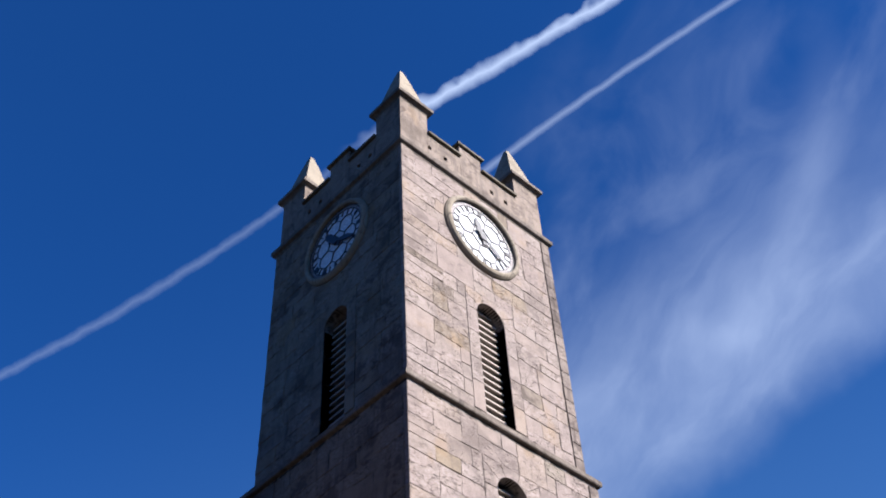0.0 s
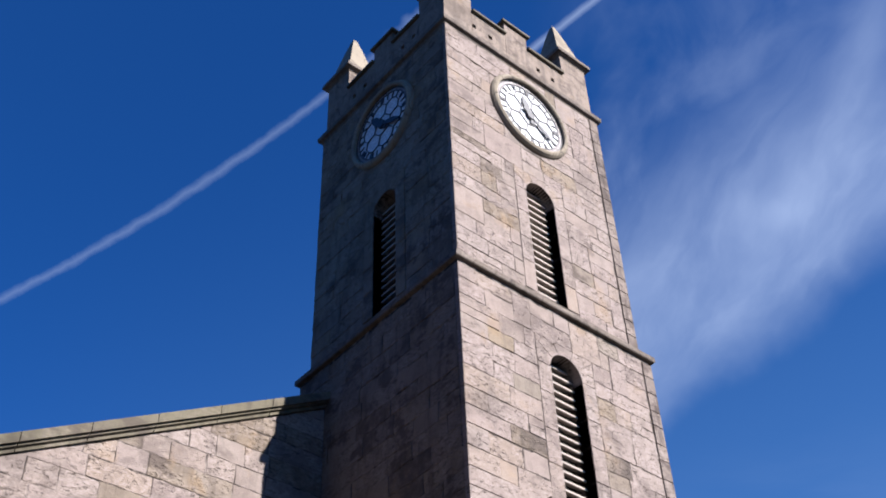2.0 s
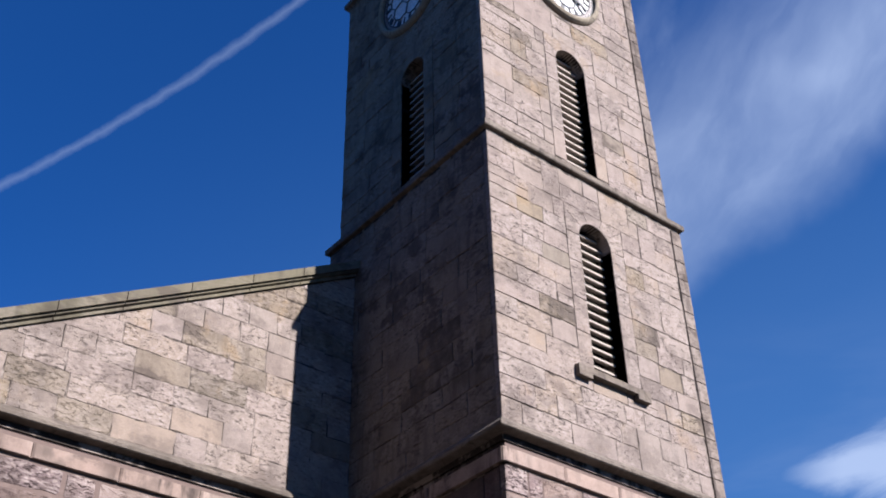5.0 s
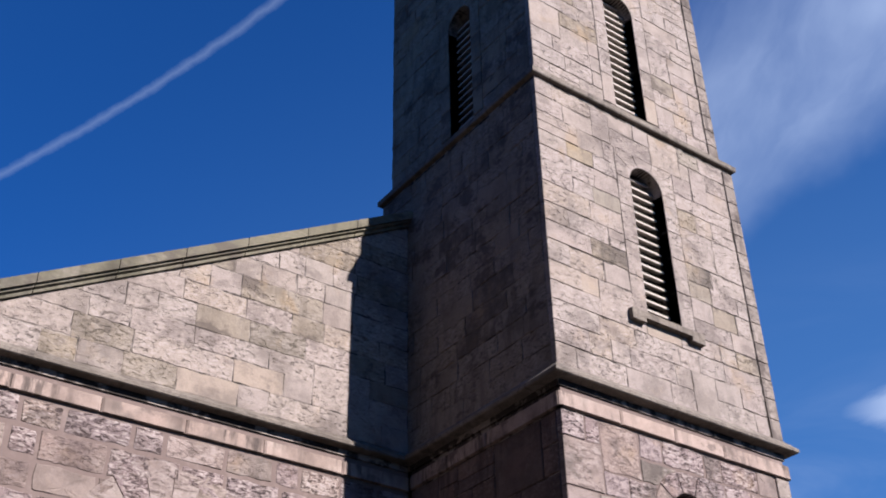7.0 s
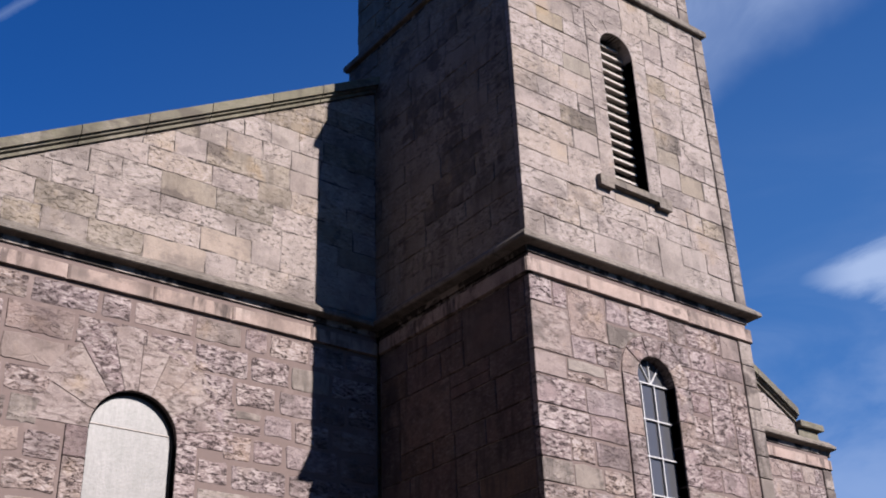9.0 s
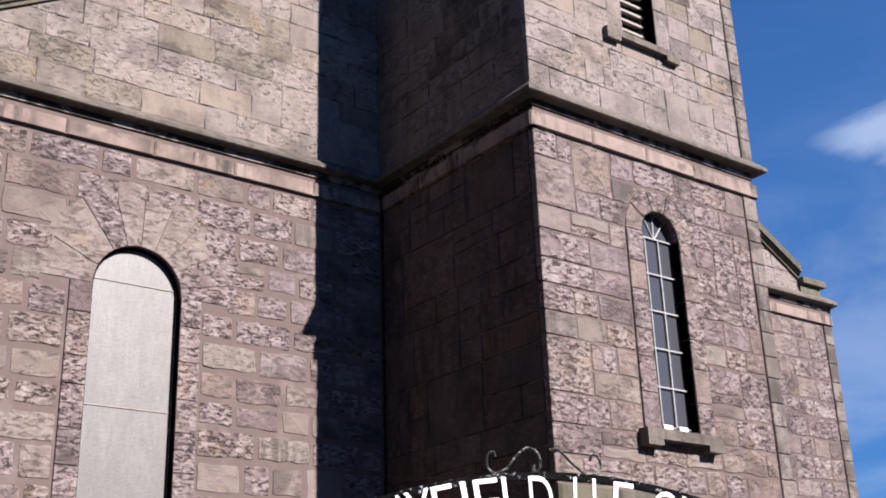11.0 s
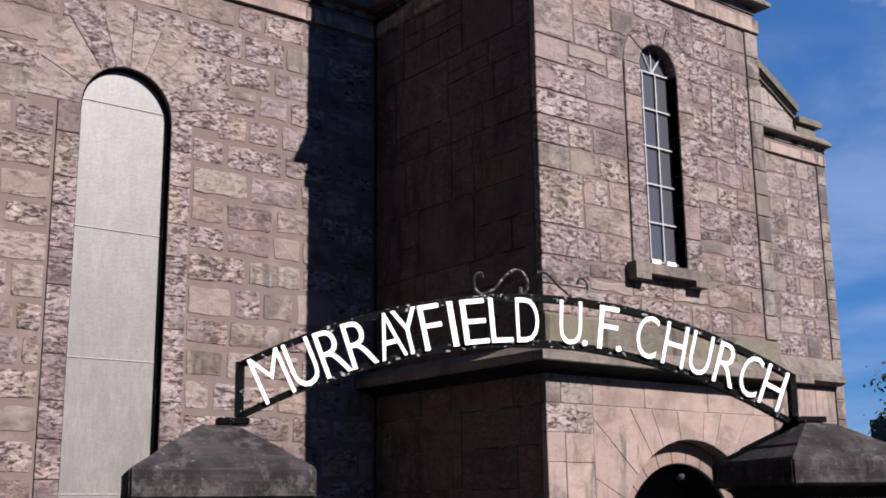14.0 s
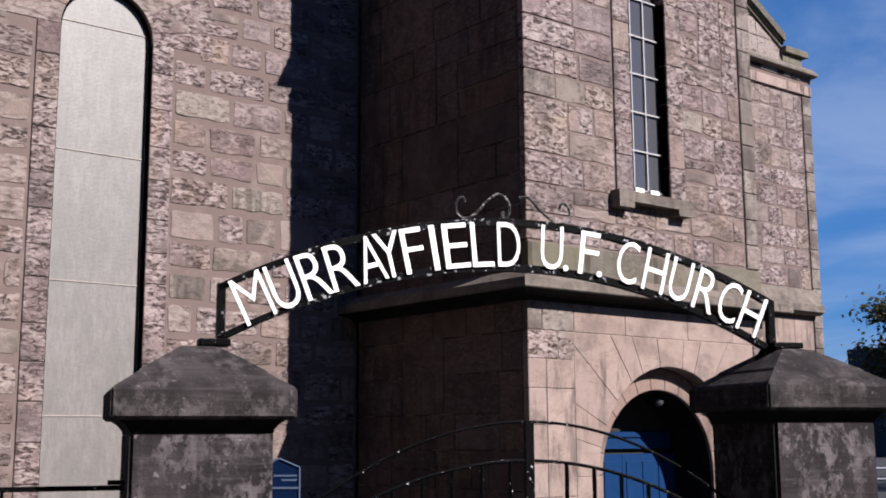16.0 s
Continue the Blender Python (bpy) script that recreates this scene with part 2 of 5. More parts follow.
M_ASHLAR = stone_material("weathered_ashlar", [(0.43, 0.365, 0.325), (0.455, 0.39, 0.35), (0.48, 0.415, 0.37), (0.45, 0.395, 0.36), (0.47, 0.40, 0.35), (0.44, 0.385, 0.345), (0.46, 0.375, 0.295), (0.50, 0.44, 0.40), (0.39, 0.33, 0.30), (0.47, 0.40, 0.36)], worm=0.8, worm_scale=14.0, pit=0.562, crisp=0.07, bump=0.75, soot=0.55, soot_lo=0.86, blot=0.40, ochre=0.30, drip=0.12, reflect=0.725, tint=(1.012, 0.966, 0.975))
# stained ashlar copy, darker to put the west walls' shade into its colour
M_SOOT_SHADE = stone_material("soot_and_shade_ashlar", [(0.40, 0.335, 0.29), (0.44, 0.375, 0.335), (0.38, 0.31, 0.255), (0.45, 0.395, 0.36), (0.36, 0.31, 0.285), (0.46, 0.375, 0.295), (0.42, 0.355, 0.32)], worm=0.6, worm_scale=13.0, bump=0.8, soot=0.85, soot_lo=0.74, blot=0.75, ochre=0.45, drip=0.35, reflect=0.66, tint=(1.01, 0.980, 0.91))
# brown stone, darkened so its colour carries the lower side walls' shade
M_BROWN_SHADE = stone_material("brown_shade_sandstone", [(0.19, 0.15, 0.135), (0.31, 0.225, 0.16), (0.24, 0.20, 0.185), (0.34, 0.255, 0.20), (0.20, 0.165, 0.15), (0.30, 0.215, 0.185), (0.27, 0.24, 0.225)], worm=0.4, worm_scale=14.0, bump=0.5, blot=0.7, drip=0.6, reflect=0.53, tint=(1.07, 0.935, 0.99))
M_QUOIN = stone_material("sooty_quoin_stone", [(0.41, 0.345, 0.30), (0.46, 0.39, 0.345), (0.43, 0.37, 0.33)], worm=0.7, worm_scale=12.0, soot=0.95, soot_lo=0.40, blot=0.85, drip=0.6, reflect=0.63, tint=(1.0, 0.97, 0.97))
M_RUBBLE = stone_material("bull_faced_sandstone", [(0.27, 0.21, 0.185), (0.33, 0.265, 0.235), (0.39, 0.32, 0.285), (0.30, 0.24, 0.215), (0.36, 0.285, 0.22), (0.35, 0.30, 0.275), (0.39, 0.315, 0.235), (0.30, 0.25, 0.23), (0.40, 0.34, 0.30), (0.25, 0.185, 0.165)], worm=1.0, worm_scale=11.5, pit=0.53, least=0.25, reflect=0.75, tint=(1.045, 0.955, 1.055), crisp=0.07, bump=0.8, streak=0.25, blot=0.55, ochre=0.25, drip=0.25)
M_SMOOTH = stone_material("dressed_sandstone", [(0.44, 0.345, 0.285), (0.49, 0.395, 0.33), (0.47, 0.385, 0.325), (0.43, 0.34, 0.29)], worm=0.22, bump=0.3, stain_lo=0.58, streak=0.5, soot=0.4, soot_lo=0.82, blot=0.35, reflect=0.74, tint=(1.03, 0.960, 1.0), drip=0.7)
M_PINK = stone_material("pink_dressed_sandstone", [(0.42, 0.285, 0.245), (0.47, 0.34, 0.295), (0.44, 0.30, 0.26)], worm=0.05, bump=0.2, streak=0.2, drip=0.3)
M_STRING = stone_material("lichened_sandstone", [(0.25, 0.215, 0.165), (0.30, 0.26, 0.20), (0.27, 0.24, 0.19), (0.32, 0.275, 0.215)], worm=0.2, bump=0.5, streak=0.4, single=True, drip=0.45, blot=0.5, reflect=0.70, tint=(1.02, 0.975, 1.06))
M_COPING = stone_material("lichened_coping_stone", [(0.25, 0.225, 0.165), (0.31, 0.275, 0.20), (0.27, 0.24, 0.19), (0.22, 0.20, 0.16)], worm=0.2, bump=0.5, drip=0.4, blot=0.6)
M_FRIEZE = stone_material("pale_frieze_stone", [(0.42, 0.32, 0.27), (0.47, 0.37, 0.31), (0.44, 0.35, 0.30)], worm=0.08, bump=0.3, stain_lo=0.50, stain_hi=0.66, streak=0.55, drip=0.85, blot=0.65, reflect=0.84, tint=(1.02, 0.975, 1.0))
M_PARAPET = stone_material("sooty_parapet_stone", [(0.40, 0.335, 0.28), (0.46, 0.39, 0.33), (0.42, 0.35, 0.295)], worm=0.4, bump=0.5, stain_lo=0.48, stain_hi=0.66, streak=0.55, single=True, drip=0.35, blot=0.5, ochre=0.3, reflect=0.66, tint=(1.02, 0.975, 0.97))
M_SPIRE = stone_material("pinnacle_stone", [(0.42, 0.36, 0.285), (0.47, 0.41, 0.33)], worm=0.1, bump=0.3, single=True, reflect=0.80)


def pillar_material(name, dark, pale, lo, hi, amount):
    """Soot-black stone whose crust flakes off in pale patches and specks."""
    m, n = material(name)
    pos = n.add("ShaderNodeNewGeometry").outputs["Position"]
    col = n.mix(n.span(n.noise(pos, 4.0, 6.0, 0.65), 0.38, 0.62), tuple(0.55 * v for v in dark), tuple(1.5 * v for v in dark))
    flakes = n.noise(n.vec("MULTIPLY", pos, (1.0, 1.0, 0.7)), 19.0, 10.0, 0.72)
    where = n.span(n.noise(pos, 4.5, 5.0, 0.65), 0.40, 0.58)
    beds = n.noise(n.vec("MULTIPLY", pos, (1.5, 1.5, 26.0)), 2.0, 5.0, 0.6)
    col = n.mix(n.span(beds, 0.52, 0.66, 0.0, 0.22), col, pale)
    scale = n.math("MULTIPLY", n.span(flakes, lo, hi, 0.0, amount), where)
    col = n.mix(scale, col, pale)
    specks = n.span(n.noise(pos, 40.0, 2.0, 0.5), 0.67, 0.73, 0.0, 0.7)
    col = n.mix(specks, col, tuple(1.7 * v for v in pale))
    runs = n.noise(n.vec("MULTIPLY", pos, (9.0, 9.0, 1.0)), 1.4, 6.0, 0.6)
    col = n.mix(n.span(runs, 0.50, 0.66, 0.0, 0.55), col, tuple(0.5 * v for v in dark))
    h = n.math("ADD", n.math("MULTIPLY", scale, 0.35), n.math("MULTIPLY", n.noise(pos, 90.0, 4.0, 0.7), 0.3))
    h = n.math("ADD", h, n.math("MULTIPLY", n.noise(pos, 7.0, 4.0), 0.8))
    finish(n, col, 0.92, n.math("ADD", h, n.math("MULTIPLY", beds, 0.5)), 0.6, 0.014, spec=0.15)
    return m


M_FLAKE = pillar_material("flaking_pillar_stone", (0.0190, 0.0157, 0.0172), (0.098, 0.085, 0.091), 0.46, 0.55, 0.9)
M_PILLAR = pillar_material("sooty_pillar_stone", (0.0200, 0.0168, 0.0176), (0.070, 0.061, 0.062), 0.45, 0.58, 0.8)
# black standing in for shade in the doorway, bed mould and pillar necks
M_SHADE_BLACK = pillar_material("shade_black_stone", (0.008, 0.007, 0.007), (0.02, 0.018, 0.018), 0.55, 0.66, 0.4)
M_VOUSS = stone_material("arch_sandstone", [(0.36, 0.29, 0.245), (0.42, 0.345, 0.30), (0.40, 0.335, 0.295), (0.38, 0.31, 0.25)], worm=0.6, worm_scale=8.5, bump=0.6, crisp=0.07, reflect=0.68, ochre=0.3, tint=(1.03, 0.965, 1.02))


def plain_material(name, color, rough=0.6, metal=0.0, wear_or_glint=(0.0, 0.0, 0.0), amount=0.0, scale=12.0, bump=0.15, spec=0.5, lo=0.50, hi=0.68):
    m, n = material(name)
    pos = n.add("ShaderNodeNewGeometry").outputs["Position"]
    w = n.span(n.noise(pos, scale, 6.0, 0.65), lo, hi, 0.0, amount)
    g = n.noise(pos, scale * 6.0, 3.0)
    col = n.mix(w, color, wear_or_glint)
    col = n.mix(n.span(g, 0.35, 0.7, 0.18, 0.0), col, tuple(0.6 * v for v in color))
    finish(n, col, n.span(g, 0.3, 0.7, max(0.05, rough - 0.1), min(1.0, rough + 0.1)), g, bump, 0.004, metal, spec)
    return m


M_MORTAR = plain_material("pinkish_mortar", (0.113, 0.084, 0.077), 0.95, wear_or_glint=(0.156, 0.120, 0.110), amount=0.8, scale=2.2, bump=0.5, spec=0.1)
M_JOINT = plain_material("dark_joint_mortar", (0.028, 0.023, 0.021), 0.95, wear_or_glint=(0.19, 0.16, 0.145), amount=1.0, scale=2.6, bump=0.4, spec=0.1, lo=0.46, hi=0.58)
# pale specks are peeling paint plus glints painted into the colour
M_IRON = plain_material("black_painted_iron", (0.0012, 0.0012, 0.0016), 0.5, wear_or_glint=(0.45, 0.45, 0.48), amount=0.9, scale=65.0, bump=0.4, spec=0.03, lo=0.628, hi=0.69)
M_SIGNBAR = plain_material("flaking_sign_iron", (0.0012, 0.0012, 0.0016), 0.5, wear_or_glint=(0.28, 0.28, 0.31), amount=1.0, scale=44.0, bump=0.4, spec=0.03, lo=0.60, hi=0.625)
# scroll iron: its grey patches paint in glints along with the wear
M_WORN_GLINT = plain_material("worn_glinting_scroll_iron", (0.012, 0.012, 0.012), 0.45, wear_or_glint=(0.22, 0.21, 0.20), amount=0.9, scale=45.0, bump=0.4, spec=0.2, lo=0.50, hi=0.60)
M_WHITE = plain_material("white_gloss_paint", (0.86, 0.84, 0.83), 0.35, wear_or_glint=(0.66, 0.63, 0.60), amount=0.3, scale=20.0, bump=0.08)
M_SLAT = plain_material("bleached_louvre_timber", (0.26, 0.225, 0.20), 0.85, wear_or_glint=(0.145, 0.125, 0.105), amount=0.6, scale=9.0, bump=0.4)
M_BAR = plain_material("white_glazing_bar", (0.27, 0.26, 0.26), 0.5, wear_or_glint=(0.16, 0.15, 0.15), amount=0.4)
# near-black colour that stands for shade inside openings
M_SHADE_DARK = plain_material("recess_shade", (0.025, 0.023, 0.022), 0.9, spec=0.1)
M_BLUE = plain_material("blue_door_paint", (0.0004, 0.019, 0.070), 0.6, wear_or_glint=(0.0004, 0.015, 0.054), amount=0.5, scale=5.0, bump=0.03, spec=0.12)
M_NAVY = plain_material("navy_board_paint", (0.002, 0.008, 0.030), 0.6, bump=0.05, spec=0.04)
M_FRAME = plain_material("grey_blue_frame", (0.06, 0.085, 0.14), 0.6, bump=0.05, spec=0.1)
M_DIAL = plain_material("opal_dial_glass", (0.50, 0.51, 0.53), 0.25, wear_or_glint=(0.52, 0.54, 0.57), amount=0.4, scale=3.0, bump=0.02)
M_MINUTE = plain_material("grimed_minute_ring", (0.15, 0.125, 0.13), 0.6, wear_or_glint=(0.08, 0.07, 0.075), amount=0.8, scale=14.0, bump=0.1)
M_CLOCKIRON = plain_material("dark_clock_iron", (0.016, 0.017, 0.026), 0.5, bump=0.1)
M_SLATE = plain_material("roof_slate", (0.06, 0.062, 0.07), 0.6, wear_or_glint=(0.09, 0.09, 0.09), amount=0.6, scale=4.0, bump=0.4)
M_ROAD = plain_material("asphalt_ground", (0.034, 0.034, 0.035), 0.9, wear_or_glint=(0.042, 0.041, 0.04), amount=0.6, scale=2.0, bump=0.5, spec=0.2)
M_BARK = plain_material("tree_bark", (0.07, 0.055, 0.04), 0.95, bump=0.8)
M_SKY_BLOCK = plain_material("dark_sky_block", (0.04, 0.036, 0.033), 0.9, scale=2.0)
M_RED = plain_material("red_sign_paint", (0.35, 0.02, 0.03), 0.5)
M_RAILGREY = plain_material("grey_barrier_steel", (0.42, 0.43, 0.45), 0.4, metal=0.3)

m, n = material("window_glass")
g = n.add("ShaderNodeBsdfPrincipled", {"Base Color": (0.045, 0.045, 0.05, 1), "Roughness": 0.16, "Specular IOR Level": 0.5,
          "Normal": n.add("ShaderNodeBump", {"Height": n.noise(n.add("ShaderNodeNewGeometry").outputs["Position"], 4.0, 2.0), "Strength": 0.25, "Distance": 0.02}).outputs[0]})
n.add("ShaderNodeOutputMaterial", {0: g.outputs[0]})
M_GLASS = m

# clouded plastic sheets over the tall nave window
m, n = material("clouded_storm_sheet")
pos = n.add("ShaderNodeNewGeometry").outputs["Position"]
brush = n.noise(n.vec("MULTIPLY", pos, (14.0, 14.0, 4.0)), 1.6, 6.0, 0.7)
grime = n.noise(n.vec("MULTIPLY", pos, (2.0, 2.0, 0.9)), 1.5, 4.0)
col = n.mix(n.span(brush, 0.3, 0.7), (0.088, 0.079, 0.073), (0.124, 0.112, 0.106))
col = n.mix(n.span(grime, 0.40, 0.66, 0.0, 0.5), col, (0.074, 0.069, 0.061))
finish(n, col, 0.5, n.math("ADD", n.math("MULTIPLY", brush, 0.5), n.noise(pos, 30.0, 3.0)), 0.35, 0.006, spec=0.5)
M_SHEET = m

m, n = material("turning_leaves")
rnd = n.add("ShaderNodeNewGeometry").outputs["Random Per Island"]
col = n.ramp(rnd, [(0.0, (0.028, 0.030, 0.013)), (0.45, (0.062, 0.060, 0.018)), (0.7, (0.115, 0.080, 0.022)), (0.86, (0.15, 0.075, 0.016)), (1.0, (0.12, 0.15, 0.035))])
leaf = n.add("ShaderNodeBsdfPrincipled", {"Base Color": col, "Roughness": 0.6})
thin = n.add("ShaderNodeBsdfTranslucent", {"Color": col})
n.add("ShaderNodeOutputMaterial", {0: n.add("ShaderNodeMixShader", {0: 0.3, 1: leaf.outputs[0], 2: thin.outputs[0]}).outputs[0]})
M_LEAF = m


# ---- mesh helpers ----
def mesh_of(name, verts, faces, mat):
    me = bpy.data.meshes.new(name)
    me.from_pydata(verts, [], faces)
    me.materials.append(mat)
    me.update()
    return me


def part(name, bm, mat, parent=None, label=""):
    me = bpy.data.meshes.new(name)
    bmesh.ops.recalc_face_normals(bm, faces=bm.faces)
    bm.to_mesh(me)
    bm.free()
    me.materials.append(mat)
    ob = new(name, me)
    ob.parent = parent
    return tagged(ob, label)


def thing(name, m, label, category, group="", kind=""):
    ob = new(name)
    ob.empty_display_size = 0.2
    ob.matrix_world = m
    return tagged(ob, label, category, group, kind)


def box(bm, x0, x1, y0, y1, z0, z1, bevel=0.0):
    g = bmesh.ops.create_cube(bm, size=1.0, matrix=Matrix.Translation(((x0 + x1) / 2, (y0 + y1) / 2, (z0 + z1) / 2)) @ Matrix.Diagonal((x1 - x0, y1 - y0, z1 - z0, 1)))
    if bevel:
        es = list({e for v in g["verts"] for e in v.link_edges})
        bmesh.ops.bevel(bm, geom=es, offset=bevel, segments=2, affect="EDGES", profile=0.6)
    return bm


def boxes(*specs, bevel=0.0):
    bm = bmesh.new()
    for s in specs:
        box(bm, *s, bevel=bevel)
    return bm


def loft(bm, loops, cap=True):
    """Closed loops of equal length, skinned in order."""
    rings = [[bm.verts.new(p) for p in lp] for lp in loops]
    for a, b in zip(rings, rings[1:]):
        for i in range(len(a)):
            j = (i + 1) % len(a)
            bm.faces.new((a[i], a[j], b[j], b[i]))
    if cap:
        bm.faces.new(rings[0][::-1])
        bm.faces.new(rings[-1])
    return bm


def square_loops(prof, cx=0.0, cy=0.0):
    """Square rings from (half width, z)."""
    return [[(cx - h, cy - h, z), (cx + h, cy - h, z), (cx + h, cy + h, z), (cx - h, cy + h, z)] for h, z in prof]


def tube(bm, pts, r, sides=8):
    """A round bar along points."""
    pts = [Vector(p) for p in pts]
    loops = []
    side = None
    for i, p in enumerate(pts):
        d = (pts[min(i + 1, len(pts) - 1)] - pts[max(i - 1, 0)]).normalized()
        ref = side or (Vector((0, 1, 0)) if abs(d.y) < 0.9 else Vector((1, 0, 0)))
        side = (ref - d * ref.dot(d)).normalized()
        up = d.cross(side)
        loops.append([p + (side * math.cos(a) + up * math.sin(a)) * r for a in (2 * math.pi * k / sides for k in range(sides))])
    return loft(bm, loops)


class Face:
    """A wall's face: u runs along it, z up, d out of it."""

    def __init__(self, origin, u, n):
        self.o, self.u, self.n = Vector(origin), Vector(u), Vector(n)

    def at(self, u, z, d=0.0):
        return self.o + self.u * u + self.n * d + Vector((0, 0, z))


def front(y):
    return Face((0, y, 0), (1, 0, 0), (0, -1, 0))


def west(x):
    return Face((x, 0, 0), (0, -1, 0), (-1, 0, 0))


rng = random.Random(11)


def stone(face, poly, mat, parent, proud=0.0, bevel=0.012, rough=0.0, deep=0.09, name="stone", slack=0.0, wavy=0.0):
    """One stone with its own edges: a prism over the outline poly (u, z), its face inset and, where rough, uneven."""
    pts = [Vector(p) for p in poly]
    if rough > 0:
        out = []
        for a, b in zip(pts, pts[1:] + pts[:1]):
            k = max(1, int((b - a).length / 0.15))
            for i in range(k):
                q = a.lerp(b, i / k)
                out.append(q + Vector((rng.uniform(-1, 1), rng.uniform(-1, 1))) * (0.018 if i else 0.012))
        pts = out
    elif slack:
        pts = [p + Vector((rng.uniform(-slack, slack), rng.uniform(-slack, slack))) for p in pts]
    if wavy:
        out = []
        for a, b in zip(pts, pts[1:] + pts[:1]):
            k = max(1, int((b - a).length / 0.11))
            side = Vector((a.y - b.y, b.x - a.x)).normalized()
            out += [a.lerp(b, (i + (rng.uniform(-0.3, 0.3) if i else 0)) / k) + side * (rng.uniform(-wavy, wavy) if i else 0) for i in range(k)]
        pts = out
        proud += rng.uniform(-0.003, 0.006)
    c = sum(pts, Vector((0, 0))) / len(pts)
    k = len(pts)
    tilt = Vector((rng.uniform(-1, 1), rng.uniform(-1, 1))) * (0.012 if rough else 0.004)

    def inward(p, b):
        d = c - p
        return p + d * min(0.6, b / max(d.length, 1e-3))

    mid = face.at(c.x, c.y)
    verts = [face.at(p.x, p.y, -deep) - mid for p in pts]
    verts += [face.at(p.x, p.y, proud - bevel) - mid for p in pts]
    verts += [face.at(q.x, q.y, proud + (q - c).dot(tilt) + rough * rng.uniform(-0.5, 0.5)) - mid for q in (inward(p, bevel * 1.5) for p in pts)]
    faces = [(i, (i + 1) % k, k + (i + 1) % k, k + i) for i in range(k)] + [(k + i, k + (i + 1) % k, 2 * k + (i + 1) % k, 2 * k + i) for i in range(k)]
    if rough > 0:
        verts += [face.at(q.x, q.y, proud + rough * rng.uniform(-0.5, 1.1)) - mid for q in (p.lerp(c, 0.5) for p in pts)]
        verts.append(face.at(c.x, c.y, proud + rough * rng.uniform(-0.5, 1.1)) - mid)
        faces += [(2 * k + i, 2 * k + (i + 1) % k, 3 * k + (i + 1) % k, 3 * k + i) for i in range(k)] + [(3 * k + i, 3 * k + (i + 1) % k, 4 * k) for i in range(k)]
    else:
        faces.append(tuple(range(2 * k, 3 * k)))
    ob = new(name, mesh_of(name, verts, faces, mat))
    ob.location = mid
    ob.parent = parent
    return ob


class Arch:
    """A round-headed opening: centre, half width, foot, spring; ho: reach of its dressed margin; ro: reach of its arch stones."""

    def __init__(self, uc, hw, foot, spring, ho, ro, rise=1.0):
        self.uc, self.hw, self.foot, self.spring, self.ho, self.ro, self.rise = uc, hw, foot, spring, ho, ro, rise

    def top(self, u, r):
        d = u - self.uc
        return self.spring + self.rise * math.sqrt(r * r - d * d) if abs(d) < r else self.spring


def clipped(ua, ub, za, zb, arches):
    """What is left of a course's stone above the arch stones: outlines."""
    for a in arches:
        if abs((ua + ub) / 2 - a.uc) < a.ro + (ub - ua) / 2 and zb > a.spring and za < a.spring + a.ro * a.rise:
            k = 12
            us = [ua + (ub - ua) * i / k for i in range(k + 1)]
            low = [max(za, a.top(u, a.ro) + 0.003) if abs(u - a.uc) < a.ro else za for u in us]
            runs, run = [], []
            for u, z in zip(us, low):
                if z < zb - 0.006:
                    run.append((u, z))
                elif run:
                    runs.append(run)
                    run = []
            runs.append(run)
            return [r + [(r[-1][0], zb), (r[0][0], zb)] for r in runs if len(r) > 2]
    return [[(ua, za), (ub, za), (ub, zb), (ua, zb)]]


def under(poly, top):
    """The part of an outline below a slope, if enough is left."""
    out = []
    for a, b in zip(poly, poly[1:] + poly[:1]):
        ga, gb = top(a[0]) - a[1], top(b[0]) - b[1]
        if ga >= 0:
            out.append(a)
        if ga * gb < 0:
            t = ga / (ga - gb)
            out.append((a[0] + (b[0] - a[0]) * t, a[1] + (b[1] - a[1]) * t))
    area = sum(a[0] * b[1] - b[0] * a[1] for a, b in zip(out, out[1:] + out[:1])) / 2 if len(out) > 2 else 0
    return out if area > 0.004 else None


